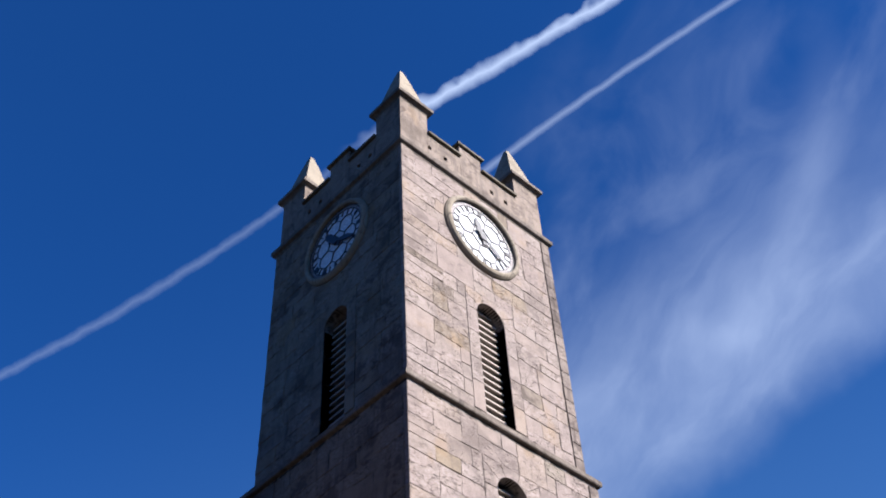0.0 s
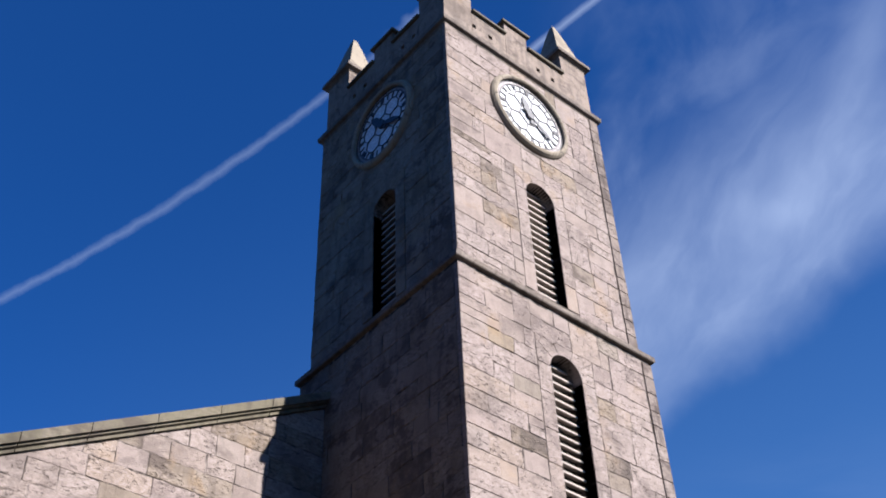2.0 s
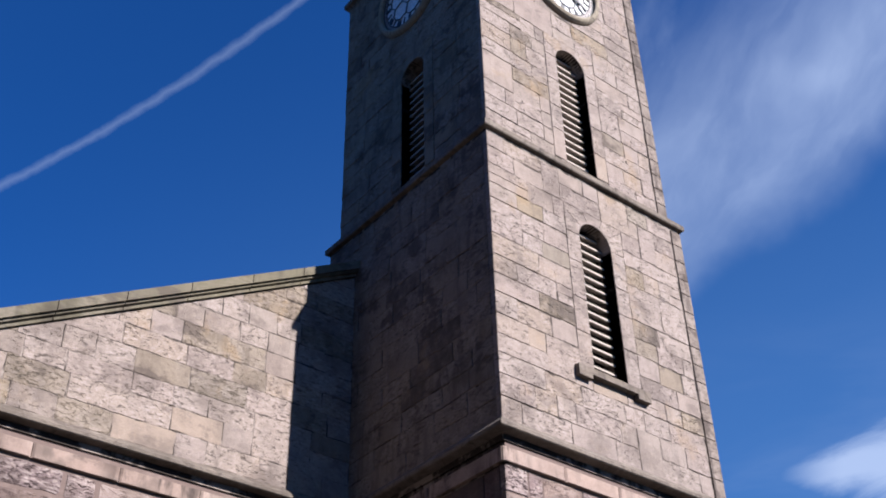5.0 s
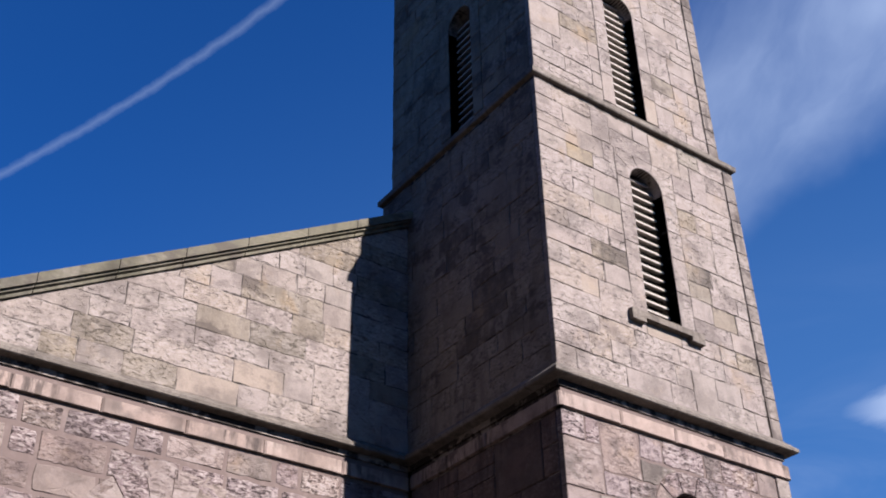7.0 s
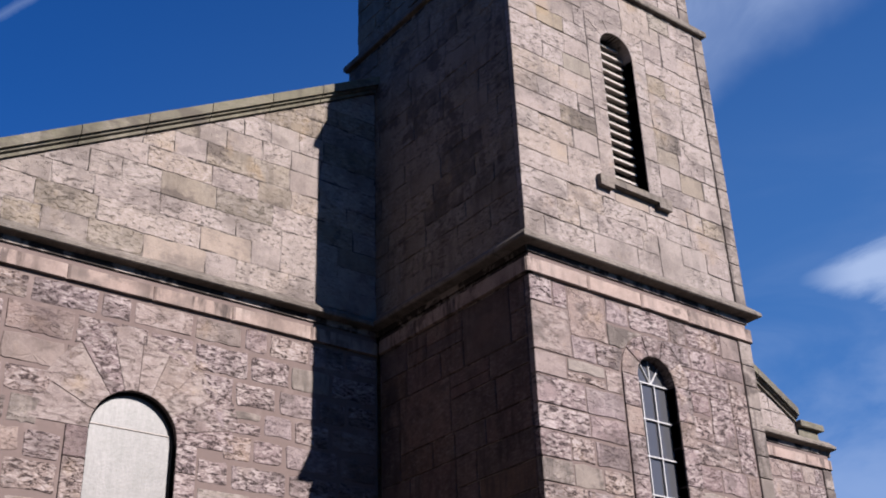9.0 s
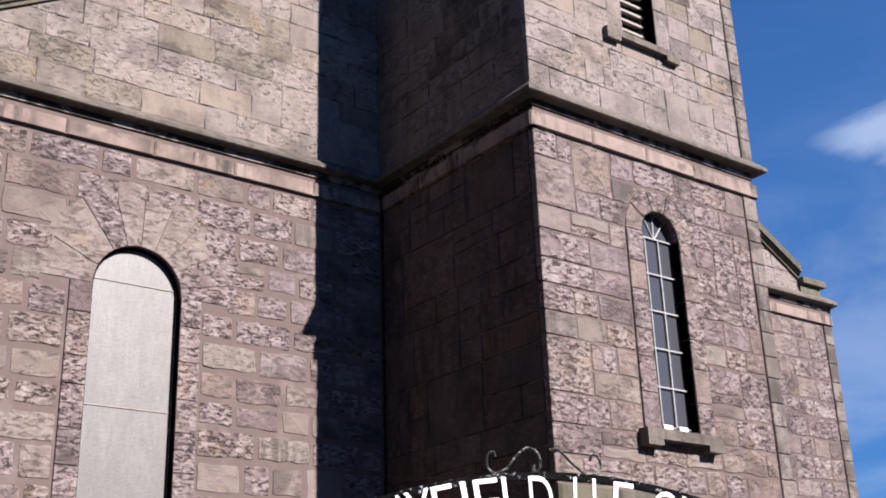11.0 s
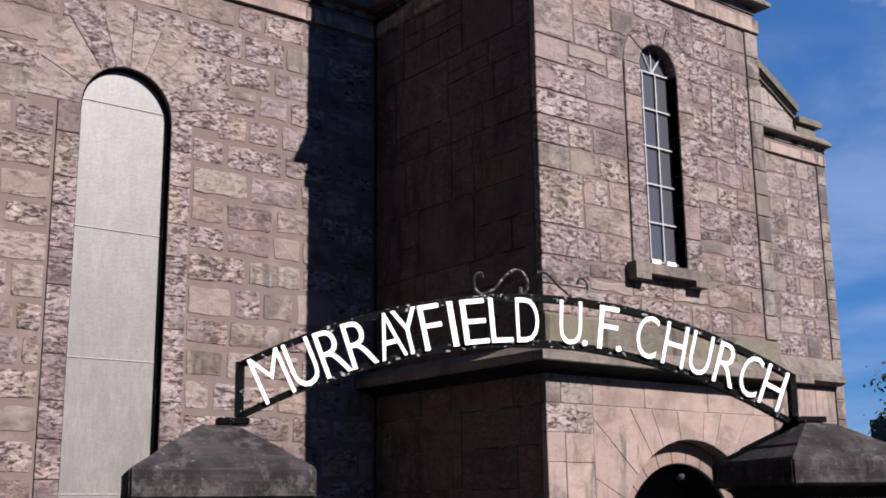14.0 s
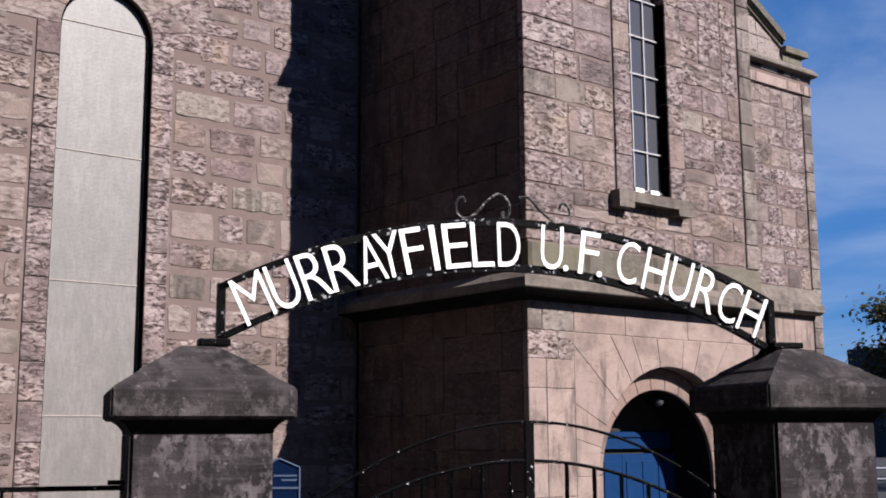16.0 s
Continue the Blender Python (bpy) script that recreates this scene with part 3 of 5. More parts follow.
def lay(face, parent, courses, u0, u1, mat, wide, gap, arches=(), top=None, jump=0.0, corner=False, **style):
    """Courses of stones from u0 to u1, round the openings; mat: a material, or several to draw from; top(u): a slope that cuts them off; jump: share of stones two courses high; corner: straight-edged stones at u0."""

    def put(ua, ub, za, zb):
        g = gap / 2
        for poly in clipped(ua + g, ub - g, za + g, zb - g, arches):
            if top:
                poly = under(poly, top)
                if not poly:
                    continue
            look_of = style
            if corner and ua < u0 + 0.001:
                look_of = dict(style, rough=0.0, wavy=0.0, slack=0.0, proud=0.012, bevel=0.008)
                poly = [(u0 if u < u0 + gap else u, z) for u, z in poly]
            elif style.get("rough") and len(poly) == 4:
                a, b, c, d = (rng.uniform(-0.1, 0.65) * gap for _ in range(4))
                (x0, z0), (x1, _), (_, z1), _ = poly
                x0, x1, z0, z1 = x0 + c * 0.5, x1 - d * 0.5, z0 + a, z1 - b
                e = [rng.uniform(0.15, 0.7) * gap for _ in range(4)]
                poly = [(x0 + e[0], z0), (x1 - e[1], z0), (x1, z0 + e[1]), (x1, z1 - e[2]), (x1 - e[2], z1), (x0 + e[3], z1), (x0, z1 - e[3]), (x0, z0 + e[0])]
            stone(face, poly, rng.choice(mat) if isinstance(mat, tuple) else mat, parent, **look_of)

    taken = []
    for row, (za, zb) in enumerate(courses):
        spans = [(u0, u1)]
        for a in arches:
            if zb > a.foot + 0.06 and za < a.spring - 0.02:
                spans = [s for lo, hi in spans for s in ((lo, min(hi, a.uc - a.ho)), (max(lo, a.uc + a.ho), hi)) if s[1] - s[0] > 0.06]
        for p, q in taken:
            spans = [s for lo, hi in spans for s in (((lo, min(hi, p)), (max(lo, q), hi)) if p < hi and q > lo else ((lo, hi),)) if s[1] - s[0] > 0.02]
        taken = []
        for lo, hi in spans:
            u = lo
            while u < hi - 0.02:
                v = u + rng.uniform(*wide)
                if hi - v < wide[0] * 0.6:
                    v = hi
                v = min(v, hi)
                clear = all(v < a.uc - a.ro - 0.1 or u > a.uc + a.ro + 0.1 for a in arches)
                if row + 1 < len(courses) and clear and v - u > 0.3 and rng.random() < jump:
                    put(u, v, za, courses[row + 1][1])
                    taken.append((u, v))
                elif v - u > 0.34 and rng.random() < jump * 0.7:
                    zm = za + (zb - za) * rng.uniform(0.4, 0.6)
                    put(u, v, za, zm)
                    put(u, v, zm, zb)
                else:
                    put(u, v, za, zb)
                u = v


def even(z0, z1, step, jitter=0.0):
    k = max(1, round((z1 - z0) / step))
    zs = [z0 + (z1 - z0) * i / k + (rng.uniform(-jitter, jitter) if 0 < i < k else 0) for i in range(k + 1)]
    return list(zip(zs, zs[1:]))


def voussoirs(face, parent, a, count, mat, r0=None, r1=None, proud=0.015, uneven=0.0, lo=0.0, hi=math.pi, rough=0.0, deep=0.25, slit=0.012, bevel=0.008):
    r0, r1 = r0 or a.hw, r1 or a.ro
    for i in range(count):
        t0, t1 = hi - (hi - lo) * i / count - slit, hi - (hi - lo) * (i + 1) / count + slit
        out = r1 - 0.008 + (rng.uniform(-uneven, 0) if uneven else 0)
        k = 3
        inner = [(a.uc + r0 * math.cos(t0 + (t1 - t0) * j / k), a.spring + a.rise * r0 * math.sin(t0 + (t1 - t0) * j / k)) for j in range(k + 1)]
        outer = [(a.uc + out * math.cos(t1 + (t0 - t1) * j / k), a.spring + a.rise * out * math.sin(t1 + (t0 - t1) * j / k)) for j in range(k + 1)]
        poly = (inner + outer)[::-1]
        stone(face, poly, mat, parent, proud=proud, bevel=bevel, name="voussoir", deep=deep, rough=rough)


def wedges(face, parent, a, half, top, count, mat, proud, slit):
    """Arch stones that reach out to the jamb stones' edges and to the course above."""
    high = top - a.spring
    corner = math.atan2(high, half)
    cuts = [math.pi * (i + (rng.uniform(-0.2, 0.2) if 0 < i < count else 0)) / count for i in range(count + 1)]

    def ray(t):
        r = min(half / max(abs(math.cos(t)), 1e-4), high / max(math.sin(t), 1e-4))
        return (a.uc + r * math.cos(t), a.spring + r * math.sin(t))

    for lo, hi in zip(cuts, cuts[1:]):
        t0, t1 = hi - slit, lo + slit
        arc = [(a.uc + a.hw * math.cos(t0 + (t1 - t0) * j / 5), a.spring + a.hw * math.sin(t0 + (t1 - t0) * j / 5)) for j in range(6)]
        extra = [(a.uc + sg * half, a.spring + high) for sg, ang in ((1, corner), (-1, math.pi - corner)) if t1 < ang < t0]
        stone(face, [ray(t1)] + extra + [ray(t0)] + arc, mat, parent, proud=proud, bevel=0.004, name="voussoir", deep=0.22)


def boxed(a, rows):
    """The opening with its arch stones as a plain rectangle, up to the next course."""
    top = min(zb for za, zb in rows if zb > a.spring + a.hw + 0.16)
    return Arch(a.uc, a.hw, a.foot, top, a.ho, 0.01), top


def jambs(face, parent, a, mat, step=0.75, proud=0.015, both=True):
    for sgn in (-1, 1):
        for za, zb in even(a.foot, a.spring, step, 0.08):
            lo, hi = sorted((a.uc + sgn * a.hw, a.uc + sgn * (a.ho - 0.006)))
            stone(face, [(lo, za + 0.005), (hi, za + 0.005), (hi, zb - 0.005), (lo, zb - 0.005)], mat, parent, proud=proud, bevel=0.007, name="jamb_stone", deep=0.25)


def wall_core(name, face, u0, u1, z0, z1, thick, arches, mat, recess=0.012, label="", top=None):
    """The wall behind its stones, with the openings through it."""
    bm = bmesh.new()

    def slab(ua, ub, zal, zar, zbl, zbr):
        lp = [[face.at(ua, zal, d), face.at(ub, zar, d), face.at(ub, zbr, d), face.at(ua, zbl, d)] for d in (-recess, -thick)]
        loft(bm, lp)

    hi = top or (lambda u: z1)
    u = u0
    for a in sorted(arches, key=lambda q: q.uc):
        slab(u, a.uc - a.hw, z0, z0, hi(u), hi(a.uc - a.hw))
        if a.foot > z0 + 0.01:
            slab(a.uc - a.hw, a.uc + a.hw, z0, z0, a.foot, a.foot)
        k = 20
        for i in range(k):
            ua, ub = a.uc - a.hw * math.cos(math.pi * i / k), a.uc - a.hw * math.cos(math.pi * (i + 1) / k)
            slab(ua, ub, a.top(ua, a.hw), a.top(ub, a.hw), hi(ua), hi(ub))
        u = a.uc + a.hw
    slab(u, u1, z0, z0, hi(u), hi(u1))
    bmesh.ops.remove_doubles(bm, verts=bm.verts, dist=0.0005)
    ob = part(name, bm, mat)
    return tagged(ob, label, "wall", kind="structure")


def ring_course(name, prof, label):
    """A moulded course all round the tower; prof: (out, z)."""
    bm = bmesh.new()
    loft(bm, [[(-o, -o, z), (W + o, -o, z), (W + o, DEEP + o, z), (-o, DEEP + o, z)] for o, z in prof])
    return tagged(part(name, bm, M_STRING), label, "string course", kind="structure")


def straight_course(name, x0, x1, y, prof, label, mat=None):
    bm = bmesh.new()
    loft(bm, [[(x, y - o, z) for o, z in prof] for x in (x0, x1)])
    return tagged(part(name, bm, mat or M_STRING), label, "string course", kind="structure")


# ---- ground ----
bm = bmesh.new()
bmesh.ops.create_grid(bm, x_segments=8, y_segments=8, size=2500)
tagged(part("ground", bm, M_ROAD), "dark asphalt ground round the church", "ground", kind="structure")

# unseen plain walls added behind the camera to close the street and block skylight
bm = boxes((-14, -13, -26, 40, 0, 17), (-13, 70, -27, -26, 0, 9), (70, 71, -26, 40, 0, 8))
tagged(part("wall_street", bm, M_SKY_BLOCK), "added unseen dark walls that block sky light", "wall", kind="structure")

# ---- tower: sizes ----
W, DEEP, NAVE = 5.0, 4.81, 3.65
F0, F1, F2, F3, FP = 0.18, 0.19, 0.16, 0.28, 0.33
DX, DZ, DR, DI = 2.76, 1.05, 1.40, 1.10
a_door = Arch(DX, DR, 0.0, DZ, DR, DR + 0.62)
a_w1 = Arch(2.51, 0.38, 4.72, 7.56, 0.70, 0.70)
a_w2 = Arch(2.50, 0.37, 10.74, 13.36, 0.68, 0.74)
a_w3 = Arch(2.53, 0.37, 15.08, 17.66, 0.66, 0.70)
a_w3w = Arch(-2.27, 0.35, 15.08, 17.66, 0.62, 0.66)

# lowest storey: large dressed blocks round the doorway
core = wall_core("wall_door_storey", front(F0), F0 + 0.03, W - F0 - 0.03, 0.0, 3.26, 0.24, [a_door], M_SMOOTH, recess=0.008, label="dressed sandstone lowest storey of the tower")
style = dict(proud=0.0, bevel=0.005, slack=0.003)
lay(front(F0), core, [(2.82, 3.25)], F0 + 0.78, W - F0, M_SMOOTH, (0.68, 1.25), 0.010, **style)
for za, zb in ((0.0, 0.42), (0.42, 0.82), (0.82, 1.22), (1.22, 1.68), (1.68, 2.12), (2.12, 2.47), (2.47, 2.82), (2.82, 3.25)):
    cut = F0 + rng.choice((0.24, 0.30, 0.50))
    for lo, hi in ((F0, cut), (cut, F0 + 0.775), (W - F0 - 0.26, W - F0)):
        mat = M_QUOIN if za > 2.7 else M_RUBBLE if za > 2.4 else M_SMOOTH
        stone(front(F0), [(lo + 0.004, za + 0.004), (hi - 0.004, za + 0.004), (hi - 0.004, zb - 0.004), (lo + 0.004, zb - 0.004)], mat, core, proud=rng.uniform(0.0, 0.008), bevel=0.006, slack=0.003, name="quoin")
for za, zb in ((0.0, 0.52), (0.52, DZ)):
    for lo, hi in ((DX - 1.795, DX - DR), (DX + DR, DX + 1.795)):
        stone(front(F0), [(lo, za + 0.004), (hi, za + 0.004), (hi, zb - 0.004), (lo, zb - 0.004)], M_SMOOTH, core, bevel=0.006)
wedges(front(F0), core, a_door, 1.795, 2.812, 13, M_SMOOTH, 0.0, 0.002)
inner_ring = Arch(DX, DI, 0.0, DZ, DR, DR)
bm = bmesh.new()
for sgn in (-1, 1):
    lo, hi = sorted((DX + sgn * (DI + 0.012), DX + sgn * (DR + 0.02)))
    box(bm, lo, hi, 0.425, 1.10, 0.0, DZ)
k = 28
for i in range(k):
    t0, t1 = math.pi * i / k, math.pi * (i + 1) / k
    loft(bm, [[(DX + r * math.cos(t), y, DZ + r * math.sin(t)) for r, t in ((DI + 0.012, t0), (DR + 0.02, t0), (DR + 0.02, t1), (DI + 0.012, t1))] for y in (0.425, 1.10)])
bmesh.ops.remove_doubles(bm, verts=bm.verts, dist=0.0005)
# reveal coloured black for the shade inside the arch
ring = tagged(part("doorway_reveal", bm, M_SHADE_BLACK), "stepped inner arch of the doorway", "doorway", kind="structure")
voussoirs(front(0.41), ring, inner_ring, 13, M_PINK, r0=DI, r1=DR - 0.005, proud=0.0, deep=0.06, slit=0.002)
for za, zb in even(0.0, DZ, 0.5):
    for lo, hi in ((DX - DR + 0.005, DX - DI), (DX + DI, DX + DR - 0.005)):
        stone(front(0.41), [(lo, za + 0.004), (hi, za + 0.004), (hi, zb - 0.004), (lo, zb - 0.004)], M_PINK, ring, bevel=0.006, name="jamb_stone", deep=0.05)
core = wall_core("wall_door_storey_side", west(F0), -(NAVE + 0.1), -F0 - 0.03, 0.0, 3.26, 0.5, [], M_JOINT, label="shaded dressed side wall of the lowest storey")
lay(west(F0), core, even(0.0, 3.25, 0.46, 0.04), -(NAVE + 0.08), -F0 - 0.094, M_BROWN_SHADE, (0.5, 1.2), 0.012, jump=0.1, **style)

# second storey: bull-faced stones in wide mortar
rub = dict(proud=0.005, bevel=0.007, rough=0.006)
core = wall_core("wall_window_storey", front(F1), F1 + 0.03, W - F1 - 0.03, 3.50, 9.05, 0.5, [a_w1], M_MORTAR, recess=0.006, label="bull-faced sandstone second storey of the tower")
lay(front(F1), core, [(3.52, 3.90)], F1, W - F1, M_COPING, (0.9, 1.3), 0.008, proud=0.06, bevel=0.03)
rows = even(3.92, 8.66, 0.375, 0.03)
lay(front(F1), core, rows, F1, W - F1 - 0.30, (M_RUBBLE,) * 6 + (M_VOUSS, M_QUOIN), (0.36, 1.0), 0.026, [a_w1], jump=0.16, corner=True, **rub)
for lo, hi in ((W - F1 - 0.29, W - F1),):
    for za, zb in rows:
        stone(front(F1), [(lo, za + 0.006), (hi, za + 0.006), (hi, zb - 0.006), (lo, zb - 0.006)], M_QUOIN, core, proud=0.026, bevel=0.01, name="quoin")
voussoirs(front(F1), core, a_w1, 5, M_RUBBLE, proud=0.016)
jambs(front(F1), core, a_w1, M_RUBBLE, 0.5, 0.024)
lay(front(F1), core, [(8.675, 8.90)], F1 - 0.05, W - F1 + 0.05, M_FRIEZE, (1.0, 1.35), 0.008, proud=0.055, bevel=0.022)
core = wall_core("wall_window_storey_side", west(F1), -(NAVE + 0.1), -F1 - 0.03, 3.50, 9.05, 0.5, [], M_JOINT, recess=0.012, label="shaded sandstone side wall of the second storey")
lay(west(F1), core, even(3.52, 8.66, 0.42, 0.05), -(NAVE + 0.08), -F1 - 0.094, M_BROWN_SHADE, (0.45, 1.25), 0.012, jump=0.14, proud=0.006, bevel=0.012, slack=0.005)
lay(west(F1), core, [(8.675, 8.90)], -(NAVE + 0.08), -F1 + 0.046, M_FRIEZE, (0.9, 1.3), 0.008, proud=0.055, bevel=0.022)

# third storey: ashlar, louvred
ash = dict(proud=0.0, bevel=0.006, slack=0.010, wavy=0.011)
core = wall_core("wall_lower_louvre_storey", front(F2), F2 + 0.03, W - F2 - 0.03, 9.0, 14.75, 0.5, [a_w2], M_JOINT, recess=0.009, label="weathered ashlar third storey of the tower")
rows = even(9.30, 14.62, 0.365, 0.035)
lay(front(F2), core, rows, F2, W - F2 - 0.27, (M_ASHLAR,) * 11 + (M_SOOT_SHADE,), (0.36, 1.0), 0.010, [boxed(a_w2, rows)[0]], jump=0.14, corner=True, **ash)
for lo, hi in ((W - F2 - 0.25, W - F2),):
    for za, zb in rows:
        stone(front(F2), [(lo, za + 0.005), (hi, za + 0.005), (hi, zb - 0.005), (lo, zb - 0.005)], M_QUOIN, core, proud=0.018, bevel=0.008, name="quoin")
_, top = boxed(a_w2, rows)
wedges(front(F2), core, a_w2, a_w2.ho - 0.006, top - 0.005, 5, M_ASHLAR, 0.003, 0.006)
jambs(front(F2), core, a_w2, M_ASHLAR, 0.7, 0.006)
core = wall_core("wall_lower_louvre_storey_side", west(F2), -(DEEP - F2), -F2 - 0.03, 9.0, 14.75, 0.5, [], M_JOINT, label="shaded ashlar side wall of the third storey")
lay(west(F2), core, rows, -(DEEP - F2), -F2 - 0.094, M_SOOT_SHADE, (0.45, 1.05), 0.008, **ash)

# top storey: ashlar, louvred, with the clocks
core = wall_core("wall_clock_storey", front(F3), F3 + 0.03, W - F3 - 0.03, 14.7, 21.6, 0.5, [a_w3], M_JOINT, recess=0.009, label="weathered ashlar clock storey of the tower")
rows = even(14.92, 21.42, 0.365, 0.035)
lay(front(F3), core, rows, F3, W - F3 - 0.27, (M_ASHLAR,) * 11 + (M_SOOT_SHADE,), (0.36, 1.0), 0.010, [boxed(a_w3, rows)[0]], jump=0.12, corner=True, **ash)
for lo, hi in ((W - F3 - 0.25, W - F3),):
    for za, zb in rows:
        stone(front(F3), [(lo, za + 0.005), (hi, za + 0.005), (hi, zb - 0.005), (lo, zb - 0.005)], M_QUOIN, core, proud=0.018, bevel=0.008, name="quoin")
_, top = boxed(a_w3, rows)
wedges(front(F3), core, a_w3, a_w3.ho - 0.006, top - 0.005, 5, M_ASHLAR, 0.003, 0.006)
jambs(front(F3), core, a_w3, M_ASHLAR, 0.7, 0.005)
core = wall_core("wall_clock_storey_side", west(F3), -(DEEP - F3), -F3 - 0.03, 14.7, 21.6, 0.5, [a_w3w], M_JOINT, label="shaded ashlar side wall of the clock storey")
lay(west(F3), core, rows, -(DEEP - F3), -F3 - 0.094, M_SOOT_SHADE, (0.45, 1.05), 0.008, [boxed(a_w3w, rows)[0]], **ash)
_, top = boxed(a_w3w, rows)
wedges(west(F3), core, a_w3w, a_w3w.ho - 0.006, top - 0.005, 5, M_SOOT_SHADE, 0.003, 0.006)
jambs(west(F3), core, a_w3w, M_SOOT_SHADE, 0.7, 0.012)

# sides out of sight, and unseen floors added to keep the tower dark
bm = boxes((W - 0.78, W - 0.3, 0.3, DEEP - 0.3, 0, 21.6), (0.3, W - 0.79, DEEP - 0.79, DEEP - 0.3, 0, 21.6))
tagged(part("wall_tower_back", bm, M_ASHLAR), "plain back walls of the tower", "wall", kind="structure")
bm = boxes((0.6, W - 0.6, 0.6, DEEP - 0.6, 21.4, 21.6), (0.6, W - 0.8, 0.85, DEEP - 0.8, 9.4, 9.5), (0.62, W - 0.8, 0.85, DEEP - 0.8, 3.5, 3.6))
tagged(part("ceiling_tower", bm, M_SHADE_DARK), "added unseen floors that keep the tower dark inside", "ceiling", kind="structure")

# string courses
ring_course("trim_lowest_string", [(-0.35, 3.282), (0.12, 3.282), (0.135, 3.295), (0.135, 3.40), (-0.04, 3.52), (-0.35, 3.52)], "moulded sandstone string course above the doorway")
# added mould whose black paints the shadow below the string
bed = ring_course("trim_lowest_bed_mould", [(-0.35, 3.17), (-0.165, 3.17), (-0.14, 3.22), (-0.02, 3.25), (0.11, 3.268), (0.126, 3.28), (-0.35, 3.28)], "added bed mould, black for the shade under the string course")
bed.data.materials[0] = M_SHADE_BLACK
ring_course("trim_weathered_string", [(-0.4, 9.0), (-0.185, 9.0), (-0.175, 9.095), (-0.02, 9.11), (0.0, 9.125), (0.0, 9.175), (-0.15, 9.33), (-0.4, 9.33)], "lichened weathered string course of the tower")
ring_course("trim_belfry_string", [(-0.5, 14.64), (-0.18, 14.64), (-0.17, 14.68), (-0.10, 14.69), (-0.085, 14.71), (-0.085, 14.80), (-0.26, 14.93), (-0.5, 14.93)], "lichened string course below the clock storey")
ring_course("trim_cornice", [(-0.6, 21.34), (-0.28, 21.38), (-0.26, 21.43), (-0.20, 21.46), (-0.19, 21.48), (-0.19, 21.58), (-0.32, 21.72), (-0.6, 21.72)], "moulded cornice under the battlements")

# ---- battlements ----
parapet = thing("parapet", pose(0, 0, 0), "pierced sandstone battlements round the tower top", "parapet", kind="structure")


def parapet_run(face, u0, u1, um0, um1, holes):
    """Low walls with small square holes, a merlon between, and their copings."""
    bm = bmesh.new()
    cuts = sorted(holes)
    for a, b in ((u0, um0), (um1, u1)):
        inside = [h for h in cuts if a < h < b]
        edges = [a] + [e for h in inside for e in (h - 0.055, h + 0.055)] + [b]
        for i, (p, q) in enumerate(zip(edges, edges[1:])):
            bands = [(21.70, 22.56)] if i % 2 == 0 else [(21.70, 22.03), (22.16, 22.56)]
            for z0, z1 in bands:
                loft(bm, [[face.at(p, z0, d), face.at(q, z0, d), face.at(q, z1, d), face.at(p, z1, d)] for d in (0.0, -0.30)])
    part("low_wall", bm, M_PARAPET, parapet)
    for a, b in ((u0, um0), (um1, u1)):
        bm = bmesh.new()
        loft(bm, [[face.at(u, z, d) for d, z in ((0.07, 22.565), (0.07, 22.63), (-0.10, 22.71), (-0.37, 22.63), (-0.37, 22.565))] for u in (a, b)])
        part("coping", bm, M_COPING, parapet)
    bm = bmesh.new()
    loft(bm, [[face.at(u, z, d) for d, z in ((0.004, 21.70), (0.004, 23.0), (-0.30, 23.0), (-0.30, 21.70))] for u in (um0 + 0.003, um1 - 0.003)])
    merlon = part("merlon", bm, M_PARAPET, parapet)
    bm = bmesh.new()
    g = [(um0 - 0.07, um1 + 0.07, 0.07, -0.37, 23.004), (um0 - 0.07, um1 + 0.07, 0.07, -0.37, 23.07), (um0 + 0.1, um1 - 0.1, -0.1, -0.2, 23.17)]
    loft(bm, [[face.at(a, z, d0), face.at(b, z, d0), face.at(b, z, d1), face.at(a, z, d1)] for a, b, d0, d1, z in g])
    part("merlon_cap", bm, M_COPING, merlon)


PB = 0.80
parapet_run(front(FP), FP + PB, W - FP - PB, 2.10, 2.77, (1.17, 1.64, 3.06, 3.50))
parapet_run(west(FP), -(DEEP - FP - PB), -(FP + PB), -2.72, -2.05, (-1.34, -1.72, -3.05, -3.45))
bm = boxes((W - FP - 0.3, W - FP, FP + PB, DEEP - FP - PB, 21.7, 22.56), (FP + PB, W - FP - PB, DEEP - FP - 0.3, DEEP - FP, 21.7, 22.56))
part("low_wall", bm, M_PARAPET, parapet)


def pinnacle(x, y):
    p = thing("pinnacle", pose(x, y, 21.72), "square corner pinnacle with a steep pyramid spire", "pinnacle", "corner pinnacles")
    h = PB / 2
    part("shaft", loft(bmesh.new(), square_loops([(h, 0.0), (h, 1.52)])), M_PARAPET, p)
    part("cap_moulding", loft(bmesh.new(), square_loops([(h, 1.522), (h + 0.02, 1.57), (h + 0.06, 1.60), (h + 0.115, 1.62), (h + 0.115, 1.72), (h + 0.02, 1.82)])), M_STRING, p)
    part("spire", loft(bmesh.new(), square_loops([(h + 0.015, 1.822), (h - 0.05, 1.99), (h - 0.13, 2.37), (h - 0.25, 2.94), (0.05, 3.36), (0.02, 3.40)])), M_SPIRE, p)
    return p


first = pinnacle(FP + PB / 2, FP + PB / 2)
for x, y in ((W - FP - PB / 2, FP + PB / 2), (FP + PB / 2, DEEP - FP - PB / 2), (W - FP - PB / 2, DEEP - FP - PB / 2)):
    copy_thing(first, pose(x, y, 21.72))


